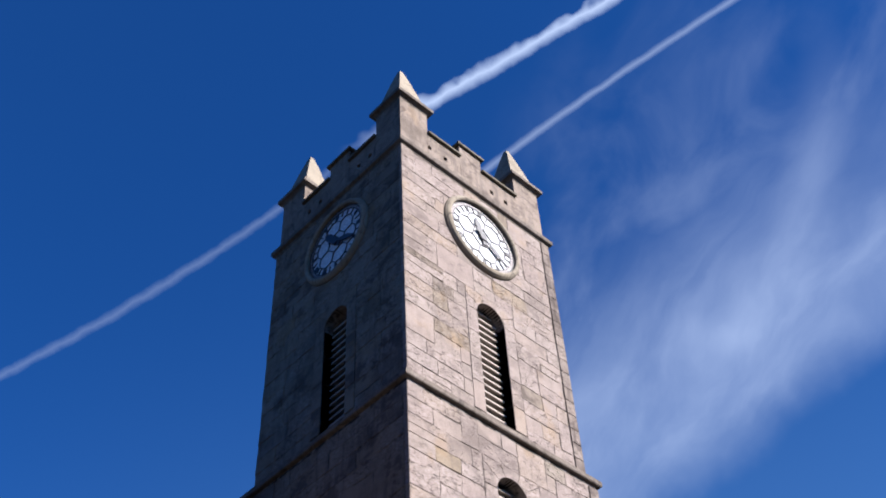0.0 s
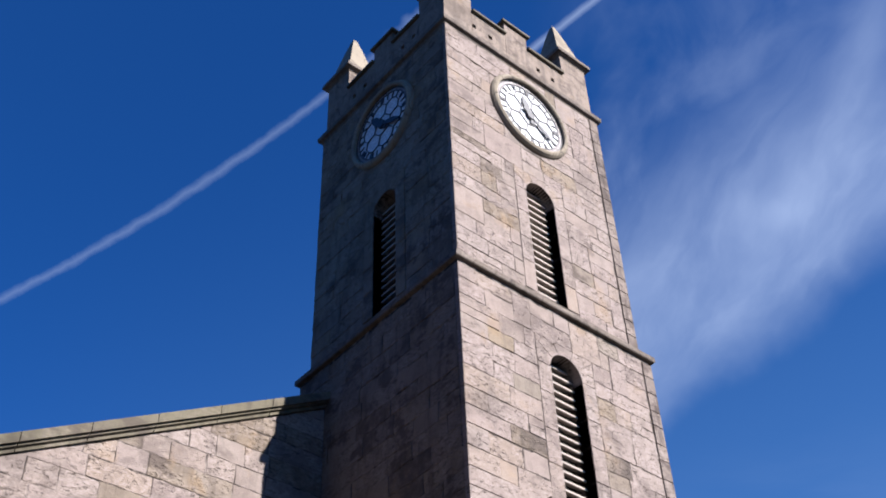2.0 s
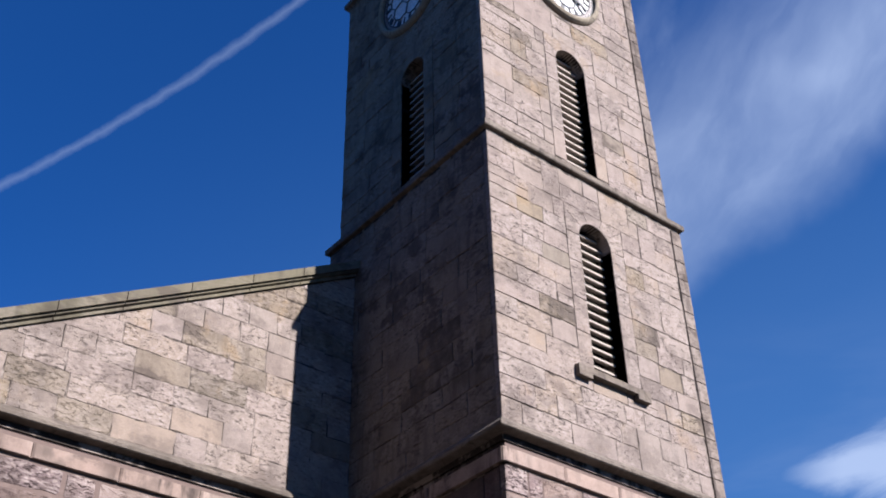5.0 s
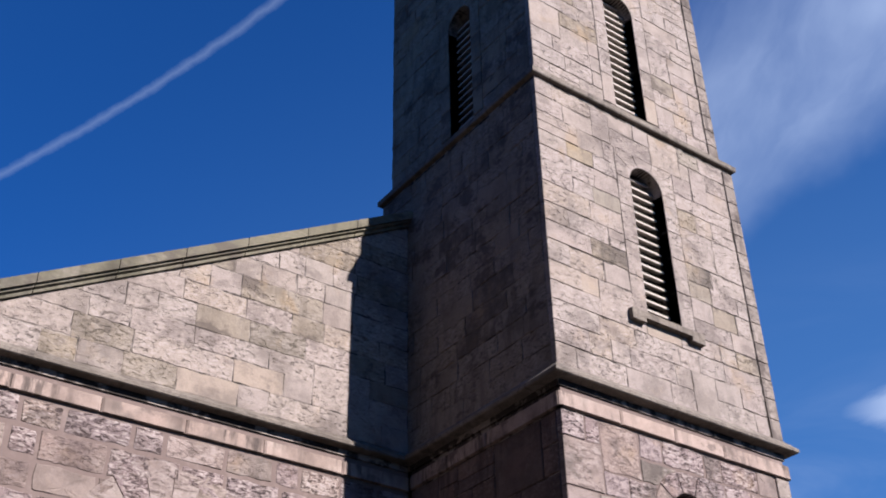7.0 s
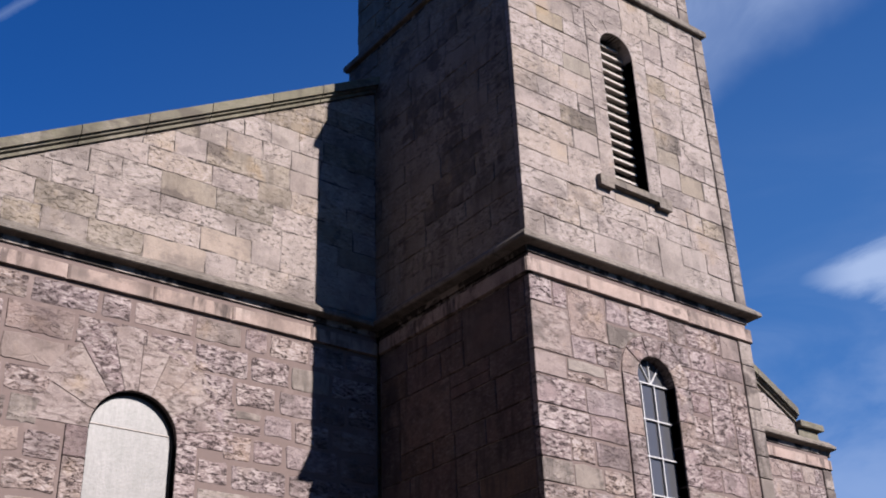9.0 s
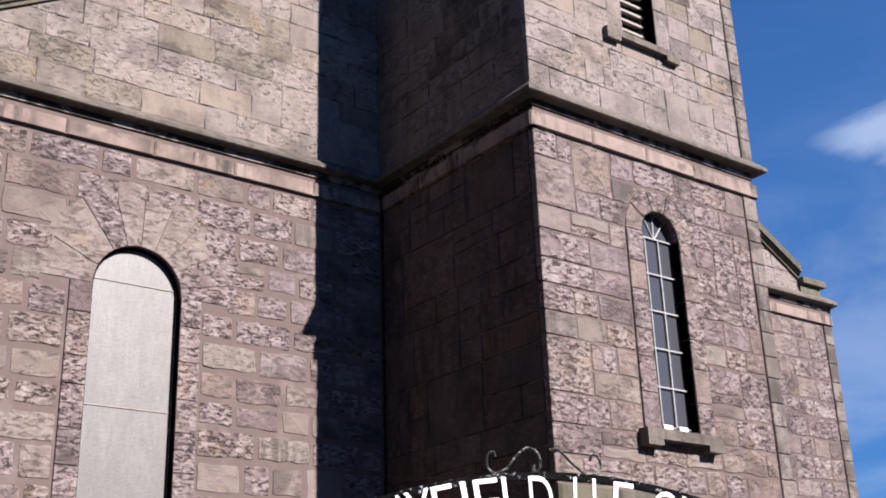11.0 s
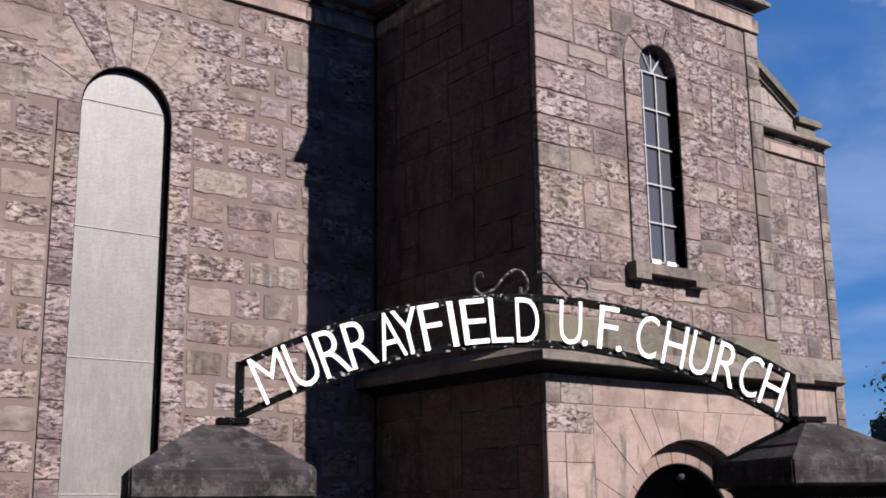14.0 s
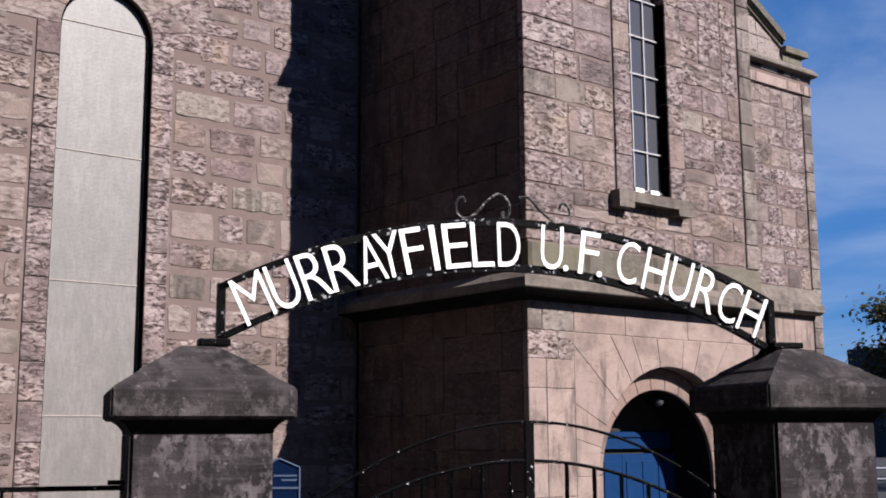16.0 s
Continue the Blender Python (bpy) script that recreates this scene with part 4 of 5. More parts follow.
# ---- windows ----
def louvre_window(name, face, a, label, sill, pitch):
    win = thing(name, pose(0, 0, 0), label, "window", kind="structure")
    # added dark sheet for the shade behind the slats
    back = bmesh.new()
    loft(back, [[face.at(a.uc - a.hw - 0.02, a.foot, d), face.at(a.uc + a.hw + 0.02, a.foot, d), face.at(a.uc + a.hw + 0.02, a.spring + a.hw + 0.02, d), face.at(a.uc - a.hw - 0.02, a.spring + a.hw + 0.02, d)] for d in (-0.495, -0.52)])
    part("dark_back", back, M_SHADE_DARK, win)
    z = a.foot + 0.10
    while z < a.spring + a.hw - 0.10:
        half = a.hw - 0.004 if z < a.spring else math.sqrt(max(0.01, a.hw ** 2 - (z + 0.02 - a.spring) ** 2)) - 0.004
        bm = bmesh.new()
        prof = [(-0.20, z - 0.01), (-0.20, z + 0.030), (-0.40, z + 0.125), (-0.40, z + 0.095)]
        loft(bm, [[face.at(u, zz, d) for d, zz in prof] for u in (a.uc - half, a.uc + half)])
        part("slat", bm, M_SLAT, win)
        z += pitch * rng.uniform(0.96, 1.04)
    if sill:
        bm = bmesh.new()
        for u0, u1, z0 in ((a.uc - 0.80, a.uc + 0.75, a.foot - 0.14), (a.uc - 0.80, a.uc - 0.52, a.foot - 0.22), (a.uc + 0.47, a.uc + 0.75, a.foot - 0.22)):
            z1 = a.foot - 0.002 if z0 > a.foot - 0.2 else a.foot - 0.142
            loft(bm, [[face.at(u, zz, d) for d, zz in ((-0.2, z0), (0.10, z0), (0.10, z1 - 0.03 if z0 > a.foot - 0.2 else z1), (-0.2, z1))] for u in (u0, u1)])
        part("sill", bm, M_STRING, win)
    return win


louvre_window("window_1", front(F2), a_w2, "round-headed belfry opening with bleached timber louvres", True, 0.172)
louvre_window("window_2", front(F3), a_w3, "round-headed louvred opening below the clock", False, 0.172)
louvre_window("window_3", west(F3), a_w3w, "shaded round-headed louvred opening below the clock", False, 0.172)

# glazed window of the second storey
win = thing("window_4", pose(0, 0, 0), "round-headed window with white glazing bars", "window", kind="structure")
a, y0 = a_w1, F1 + 0.14
outline = [(a.uc - a.hw + 0.01, a.foot), (a.uc + a.hw - 0.01, a.foot)] + [(a.uc + (a.hw - 0.01) * math.cos(t), a.spring + (a.hw - 0.01) * math.sin(t)) for t in (math.pi * i / 16 for i in range(17))]
part("pane", loft(bmesh.new(), [[(u, y, z) for u, z in outline] for y in (y0 + 0.012, y0 + 0.03)]), M_GLASS, win)
bars = even(a.foot + 0.11, a.spring, 0.50)
zs = [bars[0][0]] + [q for _, q in bars]
part("glazing_bar", boxes((a.uc - 0.20, a.uc - 0.182, y0 - 0.02, y0 + 0.01, a.foot + 0.1, a.spring)), M_BAR, win)
part("glazing_bar", boxes((a.uc + 0.07, a.uc + 0.09, y0 - 0.02, y0 + 0.01, a.foot + 0.1, a.spring)), M_BAR, win)
for z in zs:
    part("glazing_bar", boxes((a.uc - a.hw + 0.01, a.uc + a.hw - 0.01, y0 - 0.024, y0 + 0.008, z - 0.010, z + 0.010)), M_BAR, win)
for t in (0.92, 1.58, 2.12):
    bm = tube(bmesh.new(), [(a.uc + 0.02, y0, a.spring), (a.uc + 0.02 + 0.36 * math.cos(t) * 0.95, y0, a.spring + 0.36 * math.sin(t))], 0.013, 6)
    part("fan_bar", bm, M_BAR, win)
for u in (a.uc - 0.18, a.uc + 0.12):
    part("paper_packet", boxes((u - 0.07, u + 0.10, y0 - 0.09, y0 - 0.03, a.foot + 0.002, a.foot + 0.12), bevel=0.01), M_WHITE, win)
bm = bmesh.new()
for u0, u1, z0, z1 in ((1.70, 3.15, 4.575, 4.715), (1.70, 1.98, 4.49, 4.573), (2.87, 3.15, 4.49, 4.573)):
    box(bm, u0, u1, 0.02, 0.40, z0, z1)
part("sill", bm, M_STRING, win)
# added dark sheet for the shade behind the panes
part("dark_back", boxes((a.uc - 0.42, a.uc + 0.42, F1 + 0.44, F1 + 0.46, a.foot, a.spring + 0.42)), M_SHADE_DARK, win)


# ---- tower clocks ----
def clock(face, u, z, ru, rz, hands_at, label):
    c = thing("tower_clock", pose(*face.at(u, z, 0.0)), label, "clock", "tower clocks")

    def at(r, t, d):
        return face.at(u + ru * r * math.sin(t), z + rz * r * math.cos(t), d) - face.at(u, z, 0.0)

    def band(r0, r1, d0, d1, k=64):
        bm = bmesh.new()
        ts = [2 * math.pi * i / k for i in range(k)]
        rings = [[bm.verts.new(at(r, t, d)) for t in ts] for r, d in ((r0, d0), (r1, d0), (r1, d1), (r0, d1))]
        for p, q in zip(rings, rings[1:] + rings[:1]):
            for i in range(k):
                bm.faces.new((p[i], p[(i + 1) % k], q[(i + 1) % k], q[i]))
        return bm

    def strip(r0, t0, r1, t1, w, d0=0.012, d1=0.03):
        bm = bmesh.new()
        p, q = at(r0, t0, 0), at(r1, t1, 0)
        s = (q - p).cross(face.n).normalized() * w / 2
        loft(bm, [[v + face.n * d for v in (p - s, q - s, q + s, p + s)] for d in (d0, d1)])
        return bm

    bm = bmesh.new()
    ts = [2 * math.pi * i / 64 for i in range(64)]
    loft(bm, [[at(0.90, t, d) for t in ts] for d in (-0.03, 0.010)])
    part("dial", bm, M_DIAL, c)
    bm = bmesh.new()
    prof = [(0.90, 0.0), (0.902, 0.09), (0.925, 0.115), (0.96, 0.12), (1.0, 0.095), (1.03, 0.045), (1.035, -0.02), (0.90, -0.02)]
    rings = [[bm.verts.new(at(r, t, d)) for t in ts] for r, d in prof]
    for p, q in zip(rings, rings[1:] + rings[:1]):
        for i in range(64):
            bm.faces.new((p[i], p[(i + 1) % 64], q[(i + 1) % 64], q[i]))
    part("stone_ring", bm, M_SPIRE, c)
    part("minute_ring", band(0.805, 0.893, 0.0105, 0.016), M_MINUTE, c)
    for r in (0.875, 0.79):
        part("dial_ring", band(r, r + 0.018, 0.012, 0.03), M_CLOCKIRON, c)
    for i in range(60):
        t = 2 * math.pi * i / 60
        part("minute_mark", strip(0.82, t, 0.865, t, 0.022 if i % 5 else 0.045, 0.0165, 0.022), M_BAR, c)
    strokes = ("xii", "i", "ii", "iii", "iv", "v", "vi", "vii", "viii", "ix", "x", "xi")
    for i, figure in enumerate(strokes):
        t = 2 * math.pi * i / 12
        half = math.pi / 12
        step = 0.052
        pieces = [(k, s) for k, s in enumerate(figure)]
        for k, s in pieces:
            u0 = t + (k - (len(figure) - 1) / 2) * step
            lean = {"i": ((0.0, 0.0),), "v": ((-0.030, 0.0), (0.030, 0.0)), "x": ((-0.030, 0.030), (0.030, -0.030))}[s]
            for top_off, low_off in lean:
                part("numeral", strip(0.665, u0 + low_off, 0.78, u0 + top_off, 0.031), M_CLOCKIRON, c)
        part("glazing_bar", strip(0.64, t + half, 0.79, t + half, 0.024), M_CLOCKIRON, c)
    for i in range(6):
        t = 2 * math.pi * i / 6 + 0.26
        part("glazing_bar", strip(0.28, t, 0.52, t, 0.021), M_CLOCKIRON, c)
        part("glazing_bar", strip(0.28, t, 0.28, t + math.pi / 3, 0.021), M_CLOCKIRON, c)
        for (r0, q0), (r1, q1) in (((0.52, 0.0), (0.63, 0.26)), ((0.63, 0.26), (0.655, 0.524)), ((0.655, 0.524), (0.63, 0.787)), ((0.63, 0.787), (0.52, math.pi / 3))):
            part("glazing_bar", strip(r0, t + q0, r1, t + q1, 0.021), M_CLOCKIRON, c)
    bm = bmesh.new()
    loft(bm, [[at(0.10, t, d) for t in ts] for d in (0.012, 0.075)])
    part("hub", bm, M_CLOCKIRON, c)
    for (t, length, w), dz in zip(hands_at, (0.035, 0.055)):
        bm = bmesh.new()
        p, tail, tip = at(0.0, t, 0), at(-0.22, t, 0), at(length, t, 0)
        s = (tip - p).cross(face.n).normalized() * w
        wide = p.lerp(tip, 0.62)
        loft(bm, [[v + face.n * d for v in (tail - s * 0.9, tail + s * 0.9, p + s * 0.45, wide + s * 1.15, tip + s * 0.12, tip - s * 0.12, wide - s * 1.15, p - s * 0.45)] for d in (dz, dz + 0.016)])
        part("clock_hand", bm, M_CLOCKIRON, c)
    return c


clock(front(F3), 2.50, 20.05, 1.04, 1.04, ((radians(-18), 0.52, 0.085), (radians(128), 0.76, 0.055)), "white-glazed turret clock in a sunlit stone ring")
clock(west(F3), -2.32, 20.05, 0.98, 1.04, ((radians(-40), 0.56, 0.085), (radians(117), 0.72, 0.06)), "white-glazed turret clock on the shaded wall")

# ---- nave front ----
a_tall = Arch(-3.71, 0.62, 0.62, 6.70, 0.92, 1.28)
YL, YU = NAVE + 0.18, NAVE + 0.15
LEFT_END, RIGHT_END = -7.2, 11.86


def rake(x):
    """The underside of the gable's coping."""
    return 13.62 + 0.578 * x if x < 2.5 else 9.56 + 0.578 * (10.87 - x)


core = wall_core("wall_nave_lower", front(YL), LEFT_END, F1, 0.0, 9.02, 0.6, [a_tall], M_MORTAR, recess=0.006, label="bull-faced sandstone lower wall of the church front")
rows = even(0.0, 8.66, 0.405, 0.04)
lay(front(YL), core, rows, LEFT_END, F1 - 0.004, (M_RUBBLE,) * 9 + (M_VOUSS, M_VOUSS, M_QUOIN), (0.40, 0.98), 0.055, [a_tall], jump=0.02, **rub)
turns = [math.pi, 2.72, 2.20, 1.86, 1.55, 1.24, 0.92, 0.58, 0.22, 0.0]
for hi, lo in zip(turns, turns[1:]):
    voussoirs(front(YL), core, a_tall, 1, rng.choice((M_VOUSS, M_VOUSS, M_RUBBLE, M_VOUSS)), r1=rng.uniform(1.30, 1.66), proud=0.006, lo=lo, hi=hi, slit=0.005, bevel=0.004)
jambs(front(YL), core, a_tall, M_RUBBLE, 0.46, 0.02)
lay(front(YL), core, [(8.675, 8.90)], LEFT_END, F1 - 0.004, M_FRIEZE, (1.0, 1.4), 0.008, proud=0.055, bevel=0.022)
core = wall_core("wall_nave_gable", front(YU), LEFT_END, F2, 9.0, 13.0, 0.6, [], M_JOINT, recess=0.005, label="ashlar gable wall of the church front", top=rake)
lay(front(YU), core, even(9.30, 13.8, 0.375, 0.02), LEFT_END, F2 - 0.004, (M_ASHLAR,) * 5 + (M_SOOT_SHADE,) * 2, (0.45, 1.1), 0.008, jump=0.025, top=lambda u: rake(u) - 0.01, **ash)
core = wall_core("wall_nave_lower_right", front(YL), W - F1, RIGHT_END, 0.0, 9.02, 0.6, [], M_MORTAR, recess=0.006, label="bull-faced sandstone church front beyond the tower")
lay(front(YL), core, even(4.50, 8.66, 0.405, 0.04), 8.6, RIGHT_END - 0.30, (M_RUBBLE,) * 5 + (M_VOUSS,), (0.38, 0.80), 0.03, jump=0.1, **rub)
lay(front(YL), core, even(0.0, 3.9, 0.65), 8.6, RIGHT_END - 0.30, M_SMOOTH, (0.6, 0.9), 0.012, proud=0.0, bevel=0.008)
for za, zb in even(0.0, 8.66, 0.405):
    stone(front(YL), [(RIGHT_END - 0.29, za + 0.006), (RIGHT_END, za + 0.006), (RIGHT_END, zb - 0.006), (RIGHT_END - 0.29, zb - 0.006)], M_QUOIN, core, proud=0.028, bevel=0.01, name="quoin")
lay(front(YL), core, [(8.675, 8.90)], 8.6, RIGHT_END + 0.04, M_FRIEZE, (1.0, 1.4), 0.008, proud=0.055, bevel=0.022)
core = wall_core("wall_nave_gable_right", front(YU), W - F2, 11.55, 9.0, 9.5, 0.6, [], M_JOINT, label="ashlar gable wall beyond the tower", top=lambda u: min(rake(u), 12.2) if u < 10.87 else 9.34)
lay(front(YU), core, even(9.30, 11.2, 0.375), 8.6, 10.9, M_ASHLAR, (0.5, 0.9), 0.013, top=lambda u: rake(u) - 0.01, **ash)

prof = [(-0.3, 9.0), (-0.185, 9.0), (-0.175, 9.095), (-0.02, 9.11), (0.0, 9.125), (0.0, 9.175), (-0.15, 9.31), (-0.3, 9.31)]
straight_course("trim_nave_string", LEFT_END, 0.30, NAVE, prof, "lichened weathered string course of the church front")
straight_course("trim_nave_string_right", W - 0.3, 11.97, NAVE, prof, "lichened weathered string course beyond the tower")
straight_course("trim_nave_plinth_right", W - 0.1, 11.62, NAVE, [(-0.3, 3.96), (-0.04, 3.96), (0.06, 4.02), (0.06, 4.16), (-0.02, 4.22), (-0.16, 4.50), (-0.3, 4.50)], "moulded sandstone band beyond the tower")


def coping_stone(parent, x0, x1, y, mat=M_COPING):
    """One stone of a raking coping, with the fillet under it."""
    bm = bmesh.new()
    for prof in ([(-0.55, 0.12), (0.0, 0.12), (0.0, 0.285), (-0.25, 0.33), (-0.55, 0.285)], [(-0.50, 0.0), (-0.10, 0.0), (-0.10, 0.055), (-0.05, 0.075), (-0.05, 0.118), (-0.50, 0.118)]):
        loft(bm, [[(x, y - o, rake(x) + z) for o, z in prof] for x in (x0 + 0.006, x1 - 0.006)])
    part("coping_stone", bm, mat, parent)


cop = thing("trim_gable_coping", pose(0, 0, 0), "raking lichened stone coping on the gable", "coping", kind="structure")
x = F2 + 0.1
for w in (1.25, 0.95, 1.05, 1.0, 0.98, 1.1, 1.1):
    coping_stone(cop, x - w, x, NAVE)
    x -= w
cop = thing("trim_gable_coping_right", pose(0, 0, 0), "raking stone coping ending in a kneeler", "coping", kind="structure")
for x0, x1 in ((7.6, 8.6), (8.6, 9.7), (9.7, 10.87)):
    coping_stone(cop, x0, x1, NAVE)
part("kneeler", boxes((10.87, 11.66, NAVE, NAVE + 0.55, 9.46, 9.60), (10.87, 11.55, NAVE + 0.1, NAVE + 0.5, 9.2, 9.455), bevel=0.02), M_COPING, cop)

# roof and body of the nave behind its front
bm = bmesh.new()
pts = [(LEFT_END + 0.3, 9.0), (2.5, 13.9), (11.4, 9.0), (11.4, 0.0), (LEFT_END + 0.3, 0.0)]
loft(bm, [[(u, y, z) for u, z in pts] for y in (NAVE + 0.76, NAVE + 24.0)])
tagged(part("wall_nave_body", bm, M_SLATE), "slate-roofed body of the church behind its front", "building", kind="structure")

# tall nave window
win = thing("window_5", pose(0, 0, 0), "tall round-headed window behind clouded plastic sheets", "window", kind="structure")
ys = NAVE + 0.30
a = a_tall
joints = [a.foot, 1.82, 3.475, 5.135, 6.815, a.spring + a.hw]
for z0, z1 in zip(joints, joints[1:]):
    left = [(a.uc - (a.hw if z < a.spring else math.sqrt(max(1e-4, a.hw ** 2 - (z - a.spring) ** 2))), z) for z in np.linspace(z0, z1, 12)]
    poly = left + [(2 * a.uc - u, z) for u, z in left[::-1]]
    part("sheet", loft(bmesh.new(), [[(u, y, z) for u, z in poly] for y in (ys, ys + 0.02)]), M_SHEET, win)
for z in joints[1:-1]:
    bm = boxes((a.uc - a.hw + 0.02, a.uc + a.hw - 0.02, ys - 0.012, ys - 0.001, z - 0.006, z + 0.006))
    part("joint_strip", bm, M_SLAT, win)
part("sill", boxes((a.uc - 0.8, a.uc + 0.8, NAVE, NAVE + 0.4, a.foot - 0.16, a.foot - 0.002), bevel=0.01), M_STRING, win)
edge = [(a.uc + a.hw - 0.02, a.foot)] + [(a.uc + (a.hw - 0.02) * math.cos(t), a.spring + (a.hw - 0.02) * math.sin(t)) for t in (math.pi * i / 20 for i in range(21))] + [(a.uc - a.hw + 0.02, a.foot)]
part("window_frame", tube(bmesh.new(), [(u, ys - 0.03, z) for u, z in edge], 0.022, 6), M_IRON, win)

# ---- doorway ----
door = thing("door_1", pose(0, 0, 0), "blue panelled church door inside the arch", "door", kind="structure")
for x0, x1 in ((DX - DI, DX - 0.004), (DX + 0.004, DX + DI)):
    leaf = part("door_leaf", boxes((x0, x1, 1.10, 1.16, 0.02, 1.30)), M_BLUE, door)
    for k in range(3):
        w = (x1 - x0 - 0.10) / 3
        part("door_panel", boxes((x0 + 0.07 + k * w, x0 + k * w + w, 1.085, 1.099, 0.15, 1.20), bevel=0.006), M_BLUE, leaf)
part("overdoor_panel", boxes((DX - DI, DX + DI, 1.10, 1.16, 1.37, 1.60)), M_BLUE, door)
# dark sheet for the arch's shade over the door top
part("dark_overdoor", boxes((DX - DI, DX + DI, 1.13, 1.16, 1.605, 2.17)), M_SHADE_DARK, door)
part("overdoor_rail", boxes((DX - DI, DX + DI, 1.07, 1.10, 1.53, 1.60)), M_BLUE, door)
# made-up gap in the door, backed dark, stands for a shadow bar
part("dark_gap", boxes((DX - DI, DX + DI, 1.18, 1.20, 0.0, 2.2)), M_SHADE_DARK, door)
lamp = thing("door_lamp", pose(3.0, 0.62, 2.065), "small pale globe lamp under the arch", "lamp")
bm = bmesh.new()
bmesh.ops.create_uvsphere(bm, u_segments=16, v_segments=10, radius=0.07)
bmesh.ops.translate(bm, verts=bm.verts, vec=(0, 0, -0.06))
part("globe", bm, M_GLASS, lamp)
part("stem", tube(bmesh.new(), [(0, 0, -0.02), (0, 0, 0.06)], 0.02), M_IRON, lamp)

# ---- gateway ----
GATE = pose(-7.521, -6.501, 0, 0, 0, -20.28)
SPAN = 2.329


def gate_pillar(s, dz, label):
    p = thing("gate_pillar", GATE @ pose(s, 0, 0), label, "pillar", "gate pillars")
    bm = loft(bmesh.new(), square_loops([(0.225, 0.0), (0.225, 1.545 + dz)]))
    bmesh.ops.bevel(bm, geom=[e for e in bm.edges if abs(e.verts[0].co.z - e.verts[1].co.z) > 1], offset=0.012, segments=2, affect="EDGES")
    part("shaft", bm, M_FLAKE, p)
    # neck coloured black for the shade the cap throws
    part("neck", loft(bmesh.new(), square_loops([(0.222, 1.546 + dz), (0.226, 1.560 + dz), (0.240, 1.578 + dz), (0.258, 1.590 + dz)])), M_SHADE_BLACK, p)
    bm = loft(bmesh.new(), square_loops([(0.276, 1.592 + dz), (0.289, 1.603 + dz), (0.289, 1.683 + dz), (0.276, 1.698 + dz), (0.205, 1.744 + dz), (0.198, 1.753 + dz), (0.066, 1.835 + dz), (0.03, 1.841 + dz)]))
    bmesh.ops.bevel(bm, geom=[e for e in bm.edges if e.calc_length() < 0.12 and abs(e.verts[0].co.z - e.verts[1].co.z) > 0.05], offset=0.008, segments=2, affect="EDGES")
    part("cap", bm, M_PILLAR, p)
    return p


gate_pillar(0.0, 0.0, "soot-blackened square stone gate pillar with pyramid cap")
gate_pillar(SPAN, 0.034, "flaking soot-stained stone gate pillar with pyramid cap")


def rise_up(s):
    return 2.327 - 0.2310 * (s - 1.170) ** 2


def rise_low(s):
    return 2.155 - 0.2410 * (s - 1.155) ** 2


sign = thing("gate_sign", GATE @ pose(0.006, 0, 0), "arched black iron church sign with white letters", "sign")


def bar_along(fn, s0, s1, tall, deep, k=40):
    bm = bmesh.new()
    loft(bm, [[(s, y, fn(s) + z) for y, z in ((-deep / 2, -tall / 2), (deep / 2, -tall / 2), (deep / 2, tall / 2), (-deep / 2, tall / 2))] for s in (s0 + (s1 - s0) * i / k for i in range(k + 1))])
    return bm


part("upper_bar", bar_along(rise_up, 0.06, 2.262, 0.027, 0.03), M_SIGNBAR, sign)
part("lower_bar", bar_along(rise_low, 0.06, 2.262, 0.027, 0.03), M_SIGNBAR, sign)
part("end_post", boxes((0.055, 0.083, -0.015, 0.015, 1.845, rise_up(0.07) + 0.01)), M_IRON, sign)
part("end_post", boxes((2.236, 2.264, -0.015, 0.015, 1.885, rise_up(2.25) + 0.01)), M_IRON, sign)
part("foot_plate", boxes((-0.005, 0.10, -0.045, 0.045, 1.842, 1.866), bevel=0.004), M_IRON, sign)
part("foot_plate", boxes((2.235, 2.37, -0.045, 0.045, 1.876, 1.899), bevel=0.004), M_IRON, sign)
part("stay", tube(bmesh.new(), [(2.24, 0.0, 1.90), (2.20, 0.03, 1.83)], 0.012), M_IRON, sign)

LETTERS = (("M", 0.174, 0.112), ("U", 0.280, 0.096), ("R", 0.386, 0.098), ("R", 0.483, 0.098), ("A", 0.592, 0.096), ("Y", 0.660, 0.096), ("F", 0.750, 0.080),
           ("I", 0.830, 0.021), ("E", 0.914, 0.096), ("L", 1.016, 0.084), ("D", 1.122, 0.090), ("U", 1.296, 0.090), (".", 1.356, 0.022), ("F", 1.450, 0.080),
           (".", 1.500, 0.022), ("C", 1.612, 0.088), ("H", 1.730, 0.094), ("U", 1.838, 0.090), ("R", 1.950, 0.092), ("C", 2.052, 0.088), ("H", 2.152, 0.096))
